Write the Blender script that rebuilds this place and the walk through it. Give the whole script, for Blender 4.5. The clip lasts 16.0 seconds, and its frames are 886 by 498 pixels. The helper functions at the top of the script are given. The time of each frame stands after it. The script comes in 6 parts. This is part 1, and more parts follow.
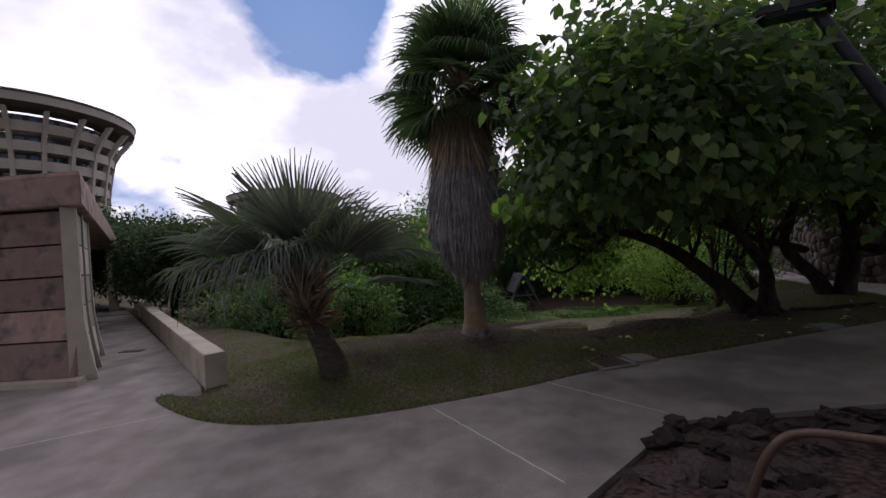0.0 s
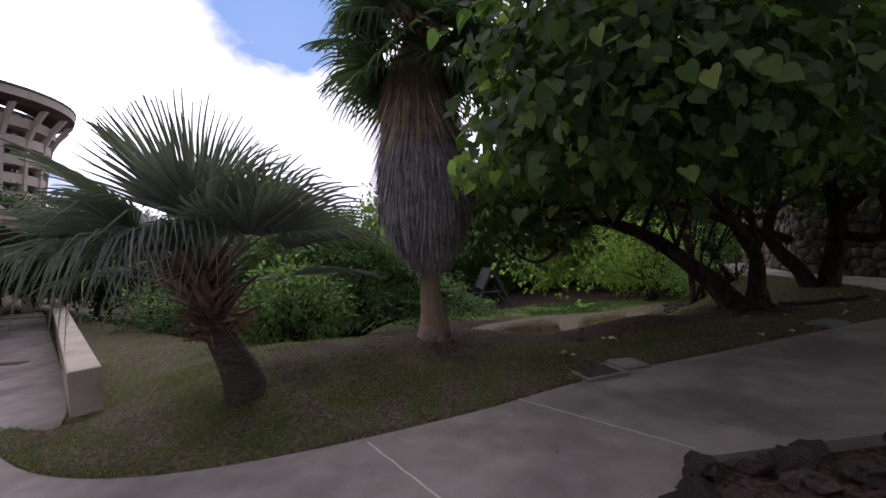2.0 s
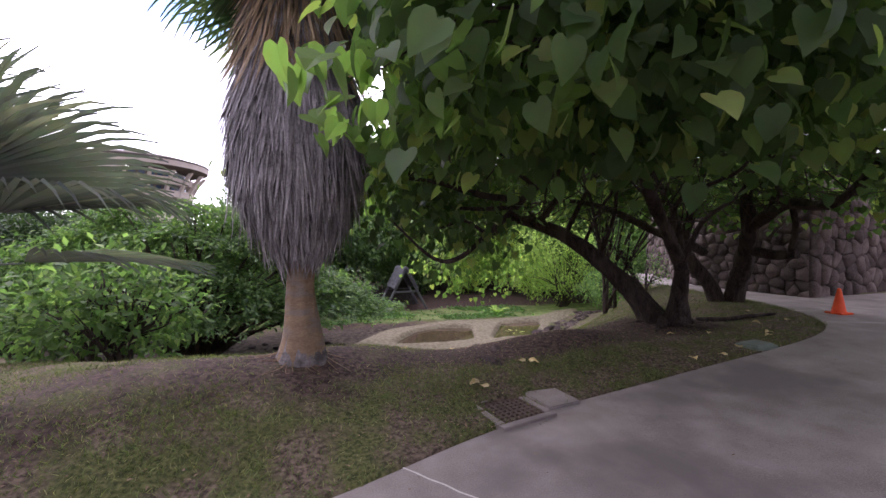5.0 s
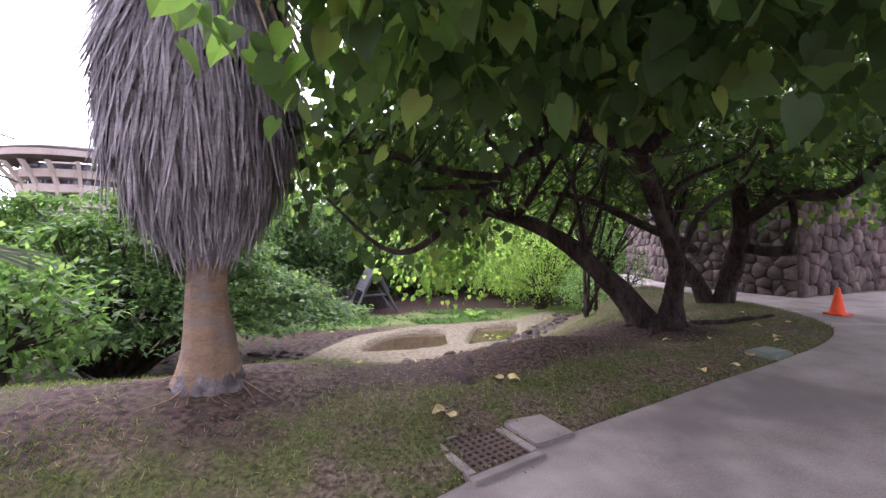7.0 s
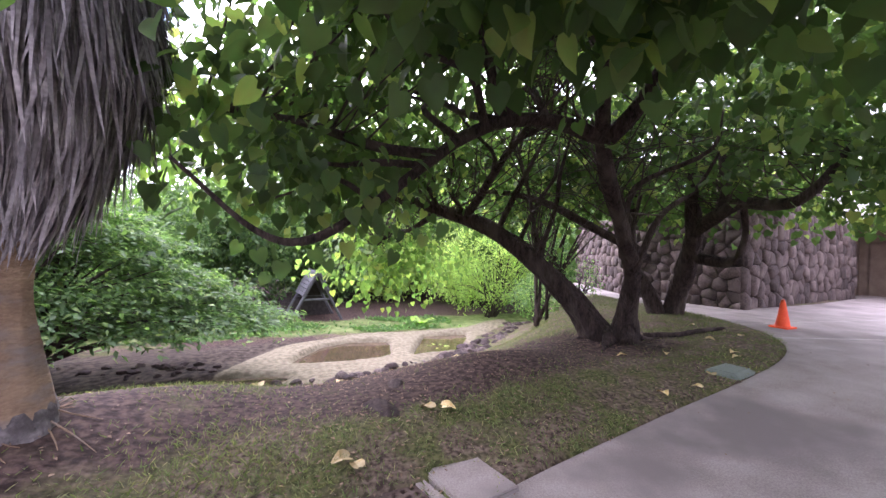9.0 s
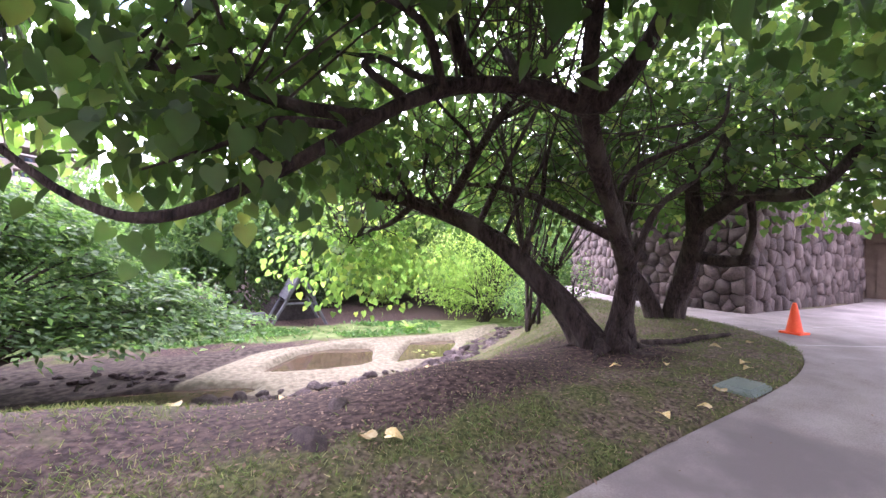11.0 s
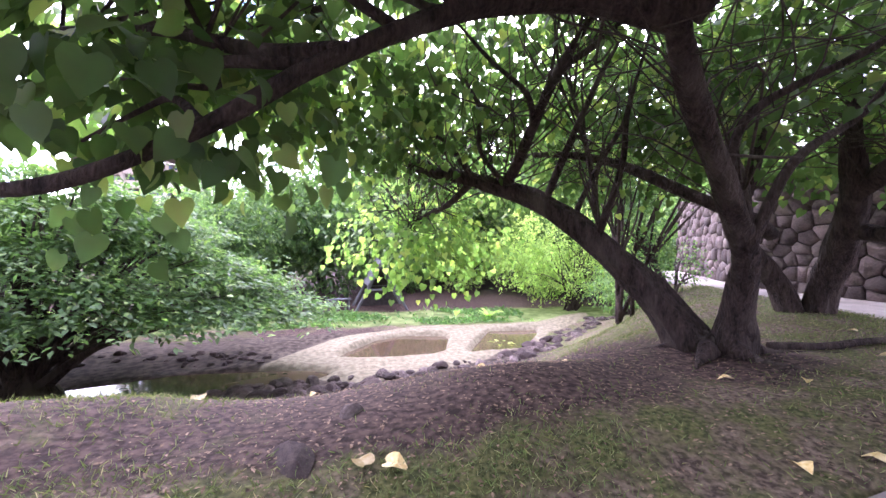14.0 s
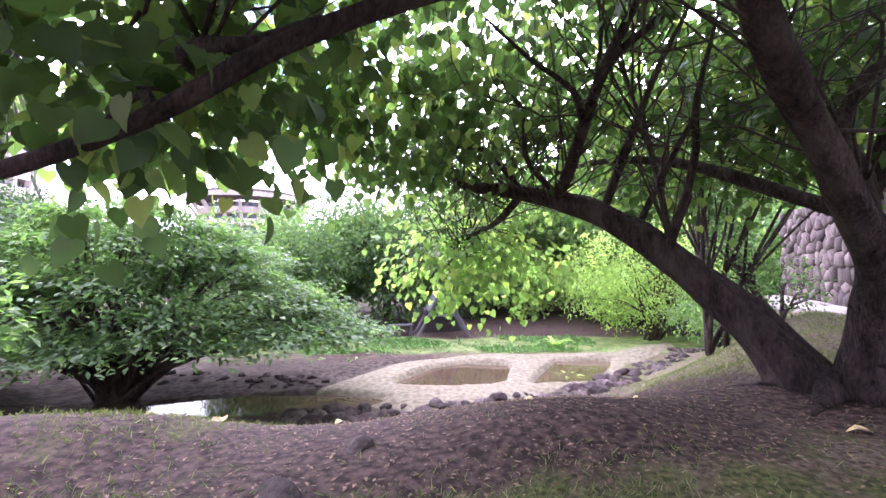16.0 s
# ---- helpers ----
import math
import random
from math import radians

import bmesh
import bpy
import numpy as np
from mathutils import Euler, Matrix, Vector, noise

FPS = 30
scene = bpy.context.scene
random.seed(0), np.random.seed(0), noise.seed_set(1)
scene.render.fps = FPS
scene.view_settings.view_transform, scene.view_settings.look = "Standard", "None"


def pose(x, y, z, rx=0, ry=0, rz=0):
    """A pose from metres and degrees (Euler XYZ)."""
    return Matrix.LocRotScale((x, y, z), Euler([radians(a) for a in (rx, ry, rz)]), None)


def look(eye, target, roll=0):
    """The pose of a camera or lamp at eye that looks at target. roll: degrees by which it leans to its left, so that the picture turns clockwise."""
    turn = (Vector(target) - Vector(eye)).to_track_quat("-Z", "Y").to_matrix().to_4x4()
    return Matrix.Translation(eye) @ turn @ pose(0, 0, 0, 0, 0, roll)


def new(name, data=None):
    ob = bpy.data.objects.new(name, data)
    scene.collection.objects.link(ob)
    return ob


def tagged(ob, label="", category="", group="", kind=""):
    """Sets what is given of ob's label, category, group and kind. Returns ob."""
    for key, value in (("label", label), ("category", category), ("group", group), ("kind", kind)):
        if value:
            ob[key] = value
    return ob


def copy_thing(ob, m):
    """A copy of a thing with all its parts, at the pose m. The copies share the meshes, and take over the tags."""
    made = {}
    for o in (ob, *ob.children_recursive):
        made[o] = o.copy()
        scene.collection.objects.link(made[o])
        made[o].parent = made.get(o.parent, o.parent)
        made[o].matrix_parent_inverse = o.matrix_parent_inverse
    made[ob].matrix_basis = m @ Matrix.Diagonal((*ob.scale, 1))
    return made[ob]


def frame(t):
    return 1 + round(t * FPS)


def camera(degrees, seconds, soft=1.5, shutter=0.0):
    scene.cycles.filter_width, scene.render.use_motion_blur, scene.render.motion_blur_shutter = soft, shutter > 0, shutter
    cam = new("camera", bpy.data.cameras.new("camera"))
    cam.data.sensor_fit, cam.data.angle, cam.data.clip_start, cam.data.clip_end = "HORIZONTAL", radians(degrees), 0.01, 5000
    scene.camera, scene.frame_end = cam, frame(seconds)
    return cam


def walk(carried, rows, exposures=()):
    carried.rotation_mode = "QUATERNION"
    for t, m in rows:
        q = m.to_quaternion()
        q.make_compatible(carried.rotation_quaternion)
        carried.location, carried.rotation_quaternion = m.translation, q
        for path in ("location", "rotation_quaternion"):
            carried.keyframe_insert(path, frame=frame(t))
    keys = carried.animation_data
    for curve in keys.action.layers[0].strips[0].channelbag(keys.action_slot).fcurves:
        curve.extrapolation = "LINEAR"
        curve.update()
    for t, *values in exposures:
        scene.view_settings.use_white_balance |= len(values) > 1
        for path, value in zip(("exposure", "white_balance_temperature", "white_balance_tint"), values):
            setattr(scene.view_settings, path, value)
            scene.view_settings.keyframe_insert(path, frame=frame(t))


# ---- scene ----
from mathutils import geometry

cam = camera(97.4, 16.0)
PATH = [
    (0, (0.598, -0.274, 2.012), (0.491, 1.723, 2.021), -3.8),
    (0.5, (0.634, 0.032, 1.963), (0.63, 2.032, 1.941), -3.0),
    (1, (0.6, 0.332, 1.939), (0.643, 2.332, 1.95), -3.6),
    (1.5, (0.707, 0.72, 1.864), (0.764, 2.719, 1.872), -3.6),
    (2, (0.805, 1.035, 1.808), (0.85, 3.034, 1.795), -3.7),
    (2.5, (0.805, 1.367, 1.749), (0.98, 3.358, 1.805), -2.0),
    (3, (0.844, 1.649, 1.742), (1.063, 3.636, 1.704), -3.2),
    (3.5, (1.038, 1.873, 1.724), (1.216, 3.864, 1.787), -2.8),
    (4, (1.15, 2.094, 1.743), (1.498, 4.062, 1.661), -0.8),
    (6.5, (1.601, 3.302, 1.592), (2.106, 5.237, 1.628), -0.3),
    (7, (1.724, 3.504, 1.557), (2.281, 5.425, 1.535), -0.1),
    (7.5, (1.908, 3.651, 1.548), (2.47, 5.57, 1.545), 0.3),
    (8, (2.016, 3.844, 1.51), (2.696, 5.724, 1.481), 2.0),
    (8.5, (2.083, 4.107, 1.481), (2.898, 5.934, 1.49), 2.4),
    (9, (2.224, 4.193, 1.469), (2.993, 6.039, 1.48), 1.7),
    (9.5, (2.385, 4.293, 1.487), (3.066, 6.173, 1.533), 0.4),
    (10, (2.537, 4.432, 1.45), (3.318, 6.272, 1.46), 1.8),
    (12.5, (3.135, 4.94, 1.348), (3.831, 6.814, 1.422), 1.5),
    (13, (3.207, 5.021, 1.364), (3.787, 6.934, 1.362), 0.8),
    (13.5, (3.36, 5.075, 1.344), (3.737, 7.039, 1.377), -0.6),
    (14, (3.487, 5.166, 1.344), (3.817, 7.139, 1.296), 0.3),
    (14.5, (3.532, 5.326, 1.286), (3.929, 7.286, 1.289), 2.3),
    (15, (3.551, 5.456, 1.23), (3.953, 7.414, 1.277), 1.2),
    (15.5, (3.679, 5.489, 1.213), (3.865, 7.478, 1.313), 0.1),
    (16, (3.854, 5.494, 1.224), (3.828, 7.491, 1.318), -0.6),
]
walk(cam, [(t, look(eye, target, roll)) for t, eye, target, roll in PATH],
     exposures=[(0.0, -1.8, 6250, 27), (1.5, -1.5, 6250, 28), (2.5, -1.0, 6250, 31), (4.0, -0.24, 6200, 35), (6.5, 0.9, 6100, 38), (8.0, 1.34, 6000, 38), (10.0, 1.76, 5950, 40), (12.5, 2.02, 5800, 43), (16.0, 1.84, 5700, 44)])

# ---- sky, sun ----
world = bpy.data.worlds.new("sky")
scene.world = world
world.use_nodes = True
wn, wl = world.node_tree.nodes, world.node_tree.links
sky = wn.new("ShaderNodeTexSky")
sky.sky_type, sky.sun_disc = "NISHITA", False
SUN_EL, SUN_AZ = radians(28), radians(-20)
sky.sun_elevation, sky.sun_rotation = SUN_EL, SUN_AZ
co = wn.new("ShaderNodeTexCoord")
mp = wn.new("ShaderNodeMapping")
mp.inputs["Scale"].default_value = (1.0, 1.0, 1.7)
mp.inputs["Location"].default_value = (0.31, 0.12, 0.55)
nz = wn.new("ShaderNodeTexNoise")
nz.inputs["Scale"].default_value, nz.inputs["Detail"].default_value, nz.inputs["Roughness"].default_value = 2.2, 8, 0.55
cr = wn.new("ShaderNodeValToRGB")
cr.color_ramp.elements[0].position, cr.color_ramp.elements[1].position = 0.48, 0.57
tone = wn.new("ShaderNodeTexNoise")
tone.inputs["Scale"].default_value, tone.inputs["Detail"].default_value = 2.6, 6
cloud = wn.new("ShaderNodeValToRGB")
cloud.color_ramp.elements[0].position, cloud.color_ramp.elements[0].color = 0.36, (6.2, 6.5, 7.0, 1)
cloud.color_ramp.elements[1].position, cloud.color_ramp.elements[1].color = 0.62, (13, 13.2, 13.6, 1)
mixc = wn.new("ShaderNodeMixRGB")
bg = wn["Background"]
bg.inputs["Strength"].default_value = 0.1
wl.new(co.outputs["Generated"], mp.inputs["Vector"])
wl.new(mp.outputs["Vector"], nz.inputs["Vector"])
wl.new(mp.outputs["Vector"], tone.inputs["Vector"])
gap_dir = wn.new("ShaderNodeVectorMath")
gap_dir.operation = "DOT_PRODUCT"
gap_dir.inputs[1].default_value = (-0.285, 0.80, 0.53)
gap = wn.new("ShaderNodeMapRange")
gap.interpolation_type = "SMOOTHSTEP"
for key, value in (("From Min", 0.975), ("From Max", 1.0), ("To Min", 0.16), ("To Max", -0.08)):
    gap.inputs[key].default_value = value
cover = wn.new("ShaderNodeMath")
cover.operation = "ADD"
wl.new(co.outputs["Generated"], gap_dir.inputs[0])
wl.new(gap_dir.outputs["Value"], gap.inputs["Value"])
wl.new(nz.outputs["Fac"], cover.inputs[0])
wl.new(gap.outputs["Result"], cover.inputs[1])
wl.new(cover.outputs["Value"], cr.inputs["Fac"])
wl.new(tone.outputs["Fac"], cloud.inputs["Fac"])
wl.new(cr.outputs["Color"], mixc.inputs["Fac"])
clear = wn.new("ShaderNodeMixRGB")
clear.inputs["Fac"].default_value, clear.inputs["Color2"].default_value = 0.85, (5.0, 11.0, 21.0, 1)
wl.new(sky.outputs["Color"], clear.inputs["Color1"])
wl.new(clear.outputs["Color"], mixc.inputs["Color1"])
sun_dir = wn.new("ShaderNodeVectorMath")
sun_dir.operation = "DOT_PRODUCT"
sun_dir.inputs[1].default_value = (math.sin(SUN_AZ) * math.cos(SUN_EL), math.cos(SUN_AZ) * math.cos(SUN_EL), math.sin(SUN_EL))
glow = wn.new("ShaderNodeMapRange")
glow.interpolation_type = "SMOOTHSTEP"
for key, value in (("From Min", 0.1), ("From Max", 1.0), ("To Min", 0.9), ("To Max", 4.2)):
    glow.inputs[key].default_value = value
lit = wn.new("ShaderNodeVectorMath")
lit.operation = "SCALE"
wl.new(co.outputs["Generated"], sun_dir.inputs[0])
wl.new(sun_dir.outputs["Value"], glow.inputs["Value"])
wl.new(glow.outputs["Result"], lit.inputs["Scale"])
wl.new(cloud.outputs["Color"], lit.inputs[0])
wl.new(lit.outputs["Vector"], mixc.inputs["Color2"])
wl.new(mixc.outputs["Color"], bg.inputs["Color"])
sun = new("sun", bpy.data.lights.new("sun", "SUN"))
sun.data.energy, sun.data.angle, sun.data.color = 1.0, radians(14), (1.0, 0.95, 0.87)
sun_from = Vector((math.sin(SUN_AZ) * math.cos(SUN_EL), math.cos(SUN_AZ) * math.cos(SUN_EL), math.sin(SUN_EL)))
sun.matrix_world = look(sun_from * 50, (0, 0, 0))


# ---- materials ----
def material(name, dark, light, scale=6.0, rough=0.85, bump=0.3, fine=60.0, spots=None, spot_scale=1.2, per="", metal=0.0, stretch=(1, 1, 1), spec=0.3, deep=0.03):
    """Two scales of noise between two colours, a third colour in patches, relief, and a change from piece to piece."""
    m = bpy.data.materials.new(name)
    m.use_nodes = True
    n, l = m.node_tree.nodes, m.node_tree.links
    b = n["Principled BSDF"]
    b.inputs["Roughness"].default_value, b.inputs["Metallic"].default_value = rough, metal
    b.inputs["Specular IOR Level"].default_value = spec
    tc = n.new("ShaderNodeTexCoord")
    mapping = n.new("ShaderNodeMapping")
    mapping.inputs["Scale"].default_value = stretch
    l.new(tc.outputs["Object"], mapping.inputs["Vector"])
    big, small = n.new("ShaderNodeTexNoise"), n.new("ShaderNodeTexNoise")
    for node, s in ((big, scale), (small, fine)):
        node.inputs["Scale"].default_value, node.inputs["Detail"].default_value = s, 6
        l.new(mapping.outputs["Vector"], node.inputs["Vector"])
    mid = n.new("ShaderNodeMixRGB")
    mid.inputs["Fac"].default_value = 0.45
    l.new(big.outputs["Fac"], mid.inputs["Color1"])
    l.new(small.outputs["Fac"], mid.inputs["Color2"])
    ramp = n.new("ShaderNodeValToRGB")
    ramp.color_ramp.elements[0].position, ramp.color_ramp.elements[0].color = 0.36, (*dark, 1)
    ramp.color_ramp.elements[1].position, ramp.color_ramp.elements[1].color = 0.64, (*light, 1)
    l.new(mid.outputs["Color"], ramp.inputs["Fac"])
    out = ramp.outputs["Color"]
    if spots:
        patch = n.new("ShaderNodeTexNoise")
        patch.inputs["Scale"].default_value, patch.inputs["Detail"].default_value = spot_scale, 5
        l.new(mapping.outputs["Vector"], patch.inputs["Vector"])
        where = n.new("ShaderNodeValToRGB")
        where.color_ramp.elements[0].position, where.color_ramp.elements[1].position = 0.50, 0.66
        l.new(patch.outputs["Fac"], where.inputs["Fac"])
        over = n.new("ShaderNodeMixRGB")
        over.inputs["Color2"].default_value = (*spots, 1)
        l.new(where.outputs["Color"], over.inputs["Fac"])
        l.new(out, over.inputs["Color1"])
        out = over.outputs["Color"]
    if per:
        vary = n.new("ShaderNodeHueSaturation")
        if per == "object":
            src = n.new("ShaderNodeObjectInfo").outputs["Random"]
        else:
            src = n.new("ShaderNodeNewGeometry").outputs["Random Per Island"]
        to = n.new("ShaderNodeMapRange")
        to.inputs["To Min"].default_value, to.inputs["To Max"].default_value = 0.6, 1.4
        l.new(src, to.inputs["Value"])
        l.new(to.outputs["Result"], vary.inputs["Value"])
        l.new(out, vary.inputs["Color"])
        out = vary.outputs["Color"]
    l.new(out, b.inputs["Base Color"])
    if bump:
        bp = n.new("ShaderNodeBump")
        bp.inputs["Strength"].default_value, bp.inputs["Distance"].default_value = bump, deep
        l.new(mid.outputs["Color"], bp.inputs["Height"])
        l.new(bp.outputs["Normal"], b.inputs["Normal"])
    return m


def leaf_material(name, dark, light, pale, through_light=0.45, rough=0.45):
    """Leaves: a change of green from leaf to leaf, a soft gloss, and light that passes through."""
    m = bpy.data.materials.new(name)
    m.use_nodes = True
    n, l = m.node_tree.nodes, m.node_tree.links
    b, out = n["Principled BSDF"], n["Material Output"]
    b.inputs["Roughness"].default_value, b.inputs["Specular IOR Level"].default_value = rough, 0.2
    ramp = n.new("ShaderNodeValToRGB")
    ramp.color_ramp.elements[0].color = (*dark, 1)
    ramp.color_ramp.elements[1].color = (*pale, 1)
    e = ramp.color_ramp.elements.new(0.82)
    e.color = (*light, 1)
    l.new(n.new("ShaderNodeNewGeometry").outputs["Random Per Island"], ramp.inputs["Fac"])
    tc, nt, mx = n.new("ShaderNodeTexCoord"), n.new("ShaderNodeTexNoise"), n.new("ShaderNodeMixRGB")
    nt.inputs["Scale"].default_value, nt.inputs["Detail"].default_value = 9.0, 5
    mx.blend_type = "MULTIPLY"
    mx.inputs["Fac"].default_value = 0.5
    l.new(tc.outputs["Object"], nt.inputs["Vector"])
    l.new(ramp.outputs["Color"], mx.inputs["Color1"])
    l.new(nt.outputs["Color"], mx.inputs["Color2"])
    gain = n.new("ShaderNodeHueSaturation")
    gain.inputs["Value"].default_value, gain.inputs["Saturation"].default_value = 1.3, 0.84
    l.new(mx.outputs["Color"], gain.inputs["Color"])
    l.new(gain.outputs["Color"], b.inputs["Base Color"])
    tr, add = n.new("ShaderNodeBsdfTranslucent"), n.new("ShaderNodeMixShader")
    warm = n.new("ShaderNodeMixRGB")
    warm.blend_type = "MULTIPLY"
    warm.inputs["Fac"].default_value, warm.inputs["Color2"].default_value = 1.0, (2.2, 2.5, 1.2, 1)
    l.new(gain.outputs["Color"], warm.inputs["Color1"])
    l.new(warm.outputs["Color"], tr.inputs["Color"])
    add.inputs["Fac"].default_value = through_light
    l.new(b.outputs["BSDF"], add.inputs[1])
    l.new(tr.outputs["BSDF"], add.inputs[2])
    l.new(add.outputs["Shader"], out.inputs["Surface"])
    return m


CONCRETE = material("concrete", (0.20, 0.172, 0.152), (0.36, 0.318, 0.288), 2.2, 0.8, 0.25, 90, spots=(0.175, 0.152, 0.138), spot_scale=0.9)
JOINT = material("joint_filler", (0.5, 0.47, 0.42), (0.65, 0.62, 0.56), 20, 0.9)
PLASTER = material("cream_plaster", (0.48, 0.42, 0.33), (0.58, 0.52, 0.42), 3, 0.85, 0.15, 70, spots=(0.40, 0.34, 0.27), spot_scale=1.5)
PANEL = material("pink_concrete", (0.30, 0.20, 0.165), (0.44, 0.31, 0.26), 2.5, 0.85, 0.35, 45, spots=(0.16, 0.135, 0.125), spot_scale=2.4, per="object")
GREYPANEL = material("grey_concrete", (0.32, 0.29, 0.24), (0.44, 0.40, 0.33), 3, 0.85, 0.3, 50, per="object")
LAVA = material("lava_rock", (0.045, 0.034, 0.03), (0.125, 0.094, 0.083), 4, 0.95, 1.0, 28, spots=(0.135, 0.108, 0.094), spot_scale=3.0, per="object")
DARKLAVA = material("dark_lava_rock", (0.03, 0.021, 0.019), (0.095, 0.068, 0.06), 5, 0.95, 0.9, 30, per="object")
MORTARSHADE = material("mortar_and_shade", (0.03, 0.026, 0.025), (0.07, 0.06, 0.056), 8, 0.95, 0.5, 40)
BARK = material("bark", (0.012, 0.009, 0.0075), (0.078, 0.054, 0.044), 16, 0.95, 1.0, 55, spots=(0.09, 0.071, 0.058), spot_scale=3, stretch=(1, 1, 0.3), deep=0.1)
TWIG = material("twig_bark", (0.03, 0.022, 0.018), (0.09, 0.07, 0.055), 14, 0.95, 0.3)
PALMBARK = material("palm_bark", (0.20, 0.13, 0.08), (0.35, 0.25, 0.155), 4, 0.9, 0.9, 30, spots=(0.24, 0.21, 0.18), spot_scale=2.5, stretch=(1, 1, 2.5))
PALMFOOT = material("palm_foot", (0.13, 0.115, 0.108), (0.31, 0.28, 0.265), 9, 0.95, 1.0, 45, spots=(0.09, 0.08, 0.075), spot_scale=6, deep=0.06)
FANBARK = material("fan_palm_bark", (0.05, 0.038, 0.032), (0.16, 0.125, 0.10), 7, 0.95, 1.0, 40, stretch=(1, 1, 4), deep=0.07)
THATCH = material("dead_frond", (0.17, 0.155, 0.155), (0.42, 0.39, 0.395), 5, 0.8, 0.2, 40, per="island")
BROWNFROND = material("brown_frond", (0.34, 0.24, 0.15), (0.58, 0.44, 0.29), 5, 0.85, 0.2, 40, per="island")
CORE = material("frond_shade_core", (0.05, 0.04, 0.035), (0.13, 0.105, 0.09), 6, 0.95, 0.8, 50, stretch=(1, 1, 0.25))
BOOT = material("leaf_boot", (0.115, 0.072, 0.043), (0.27, 0.185, 0.115), 7, 0.9, 0.6, 50, per="island")
SOILRUST = material("rusted_iron", (0.055, 0.038, 0.03), (0.115, 0.08, 0.062), 9, 0.85, 0.4, 60)
GREENLID = material("green_plastic", (0.15, 0.19, 0.155), (0.21, 0.25, 0.205), 6, 0.6, 0.1)
ORANGE = material("orange_plastic", (0.85, 0.085, 0.02), (1.0, 0.14, 0.035), 5, 0.5, 0.05)
BRONZE = material("bronze_paint", (0.085, 0.055, 0.04), (0.14, 0.09, 0.065), 8, 0.45, 0.1, metal=0.3)
LAMPDARK = material("dark_lamp_metal", (0.02, 0.02, 0.022), (0.045, 0.045, 0.05), 6, 0.5, 0.1, metal=0.4)
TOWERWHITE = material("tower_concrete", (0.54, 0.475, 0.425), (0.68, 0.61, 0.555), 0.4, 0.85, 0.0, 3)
# Shade of recesses and soffit put into the colour; roof and base share it.
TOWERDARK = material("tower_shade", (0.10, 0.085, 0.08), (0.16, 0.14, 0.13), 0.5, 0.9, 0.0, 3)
GREYWOOD = material("grey_wood", (0.075, 0.077, 0.08), (0.16, 0.163, 0.17), 5, 0.85, 0.4, 40, stretch=(1, 1, 0.2))
DOORWOOD = material("brown_door", (0.14, 0.10, 0.07), (0.22, 0.165, 0.12), 4, 0.7, 0.2, 40)
WHITE = material("white_paint", (0.66, 0.64, 0.60), (0.78, 0.76, 0.73), 3, 0.8, 0.1, 50)
YELLOWLEAF = material("yellow_fallen_leaf", (0.50, 0.36, 0.12), (0.72, 0.60, 0.34), 12, 0.7, 0.2, 60, per="object")
BROWNLEAF = material("brown_fallen_leaf", (0.075, 0.046, 0.03), (0.30, 0.21, 0.135), 12, 0.85, 0.2, 60, per="island")
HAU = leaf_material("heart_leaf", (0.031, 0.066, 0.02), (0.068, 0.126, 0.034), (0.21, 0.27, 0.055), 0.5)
# Lighter, yellower copy of heart_leaf: the look of backlight is put into its colour.
BACKLITHAU = leaf_material("backlit_heart_leaf", (0.075, 0.15, 0.035), (0.14, 0.24, 0.05), (0.30, 0.38, 0.07), 0.55)
SHRUBLEAF = leaf_material("shrub_leaf", (0.036, 0.082, 0.025), (0.08, 0.16, 0.042), (0.18, 0.29, 0.065), 0.42, 0.5)
LIMELEAF = leaf_material("lime_leaf", (0.17, 0.26, 0.06), (0.29, 0.41, 0.10), (0.45, 0.55, 0.15), 0.6)
MIDLEAF = leaf_material("mid_leaf", (0.05, 0.11, 0.03), (0.10, 0.19, 0.05), (0.21, 0.32, 0.08), 0.5)
DARKLEAF = leaf_material("dark_leaf", (0.018, 0.042, 0.014), (0.04, 0.085, 0.025), (0.08, 0.14, 0.04), 0.3)
FROND = leaf_material("palm_frond", (0.105, 0.13, 0.118), (0.18, 0.21, 0.188), (0.27, 0.29, 0.235), 0.22, 0.38)
TALLFROND = leaf_material("tall_palm_frond", (0.04, 0.085, 0.04), (0.08, 0.14, 0.06), (0.16, 0.20, 0.08), 0.3, 0.4)
GRASSBLADE = leaf_material("grass_blade", (0.055, 0.082, 0.02), (0.125, 0.16, 0.045), (0.28, 0.25, 0.13), 0.3, 0.6)
WATERWEED = leaf_material("water_weed", (0.05, 0.12, 0.03), (0.10, 0.22, 0.06), (0.2, 0.33, 0.1), 0.35)


def glass_material():
    m = bpy.data.materials.new("window_glass")
    m.use_nodes = True
    b = m.node_tree.nodes["Principled BSDF"]
    b.inputs["Base Color"].default_value = (0.05, 0.09, 0.14, 1)
    b.inputs["Roughness"].default_value, b.inputs["Specular IOR Level"].default_value = 0.08, 0.8
    return m


GLASS = glass_material()


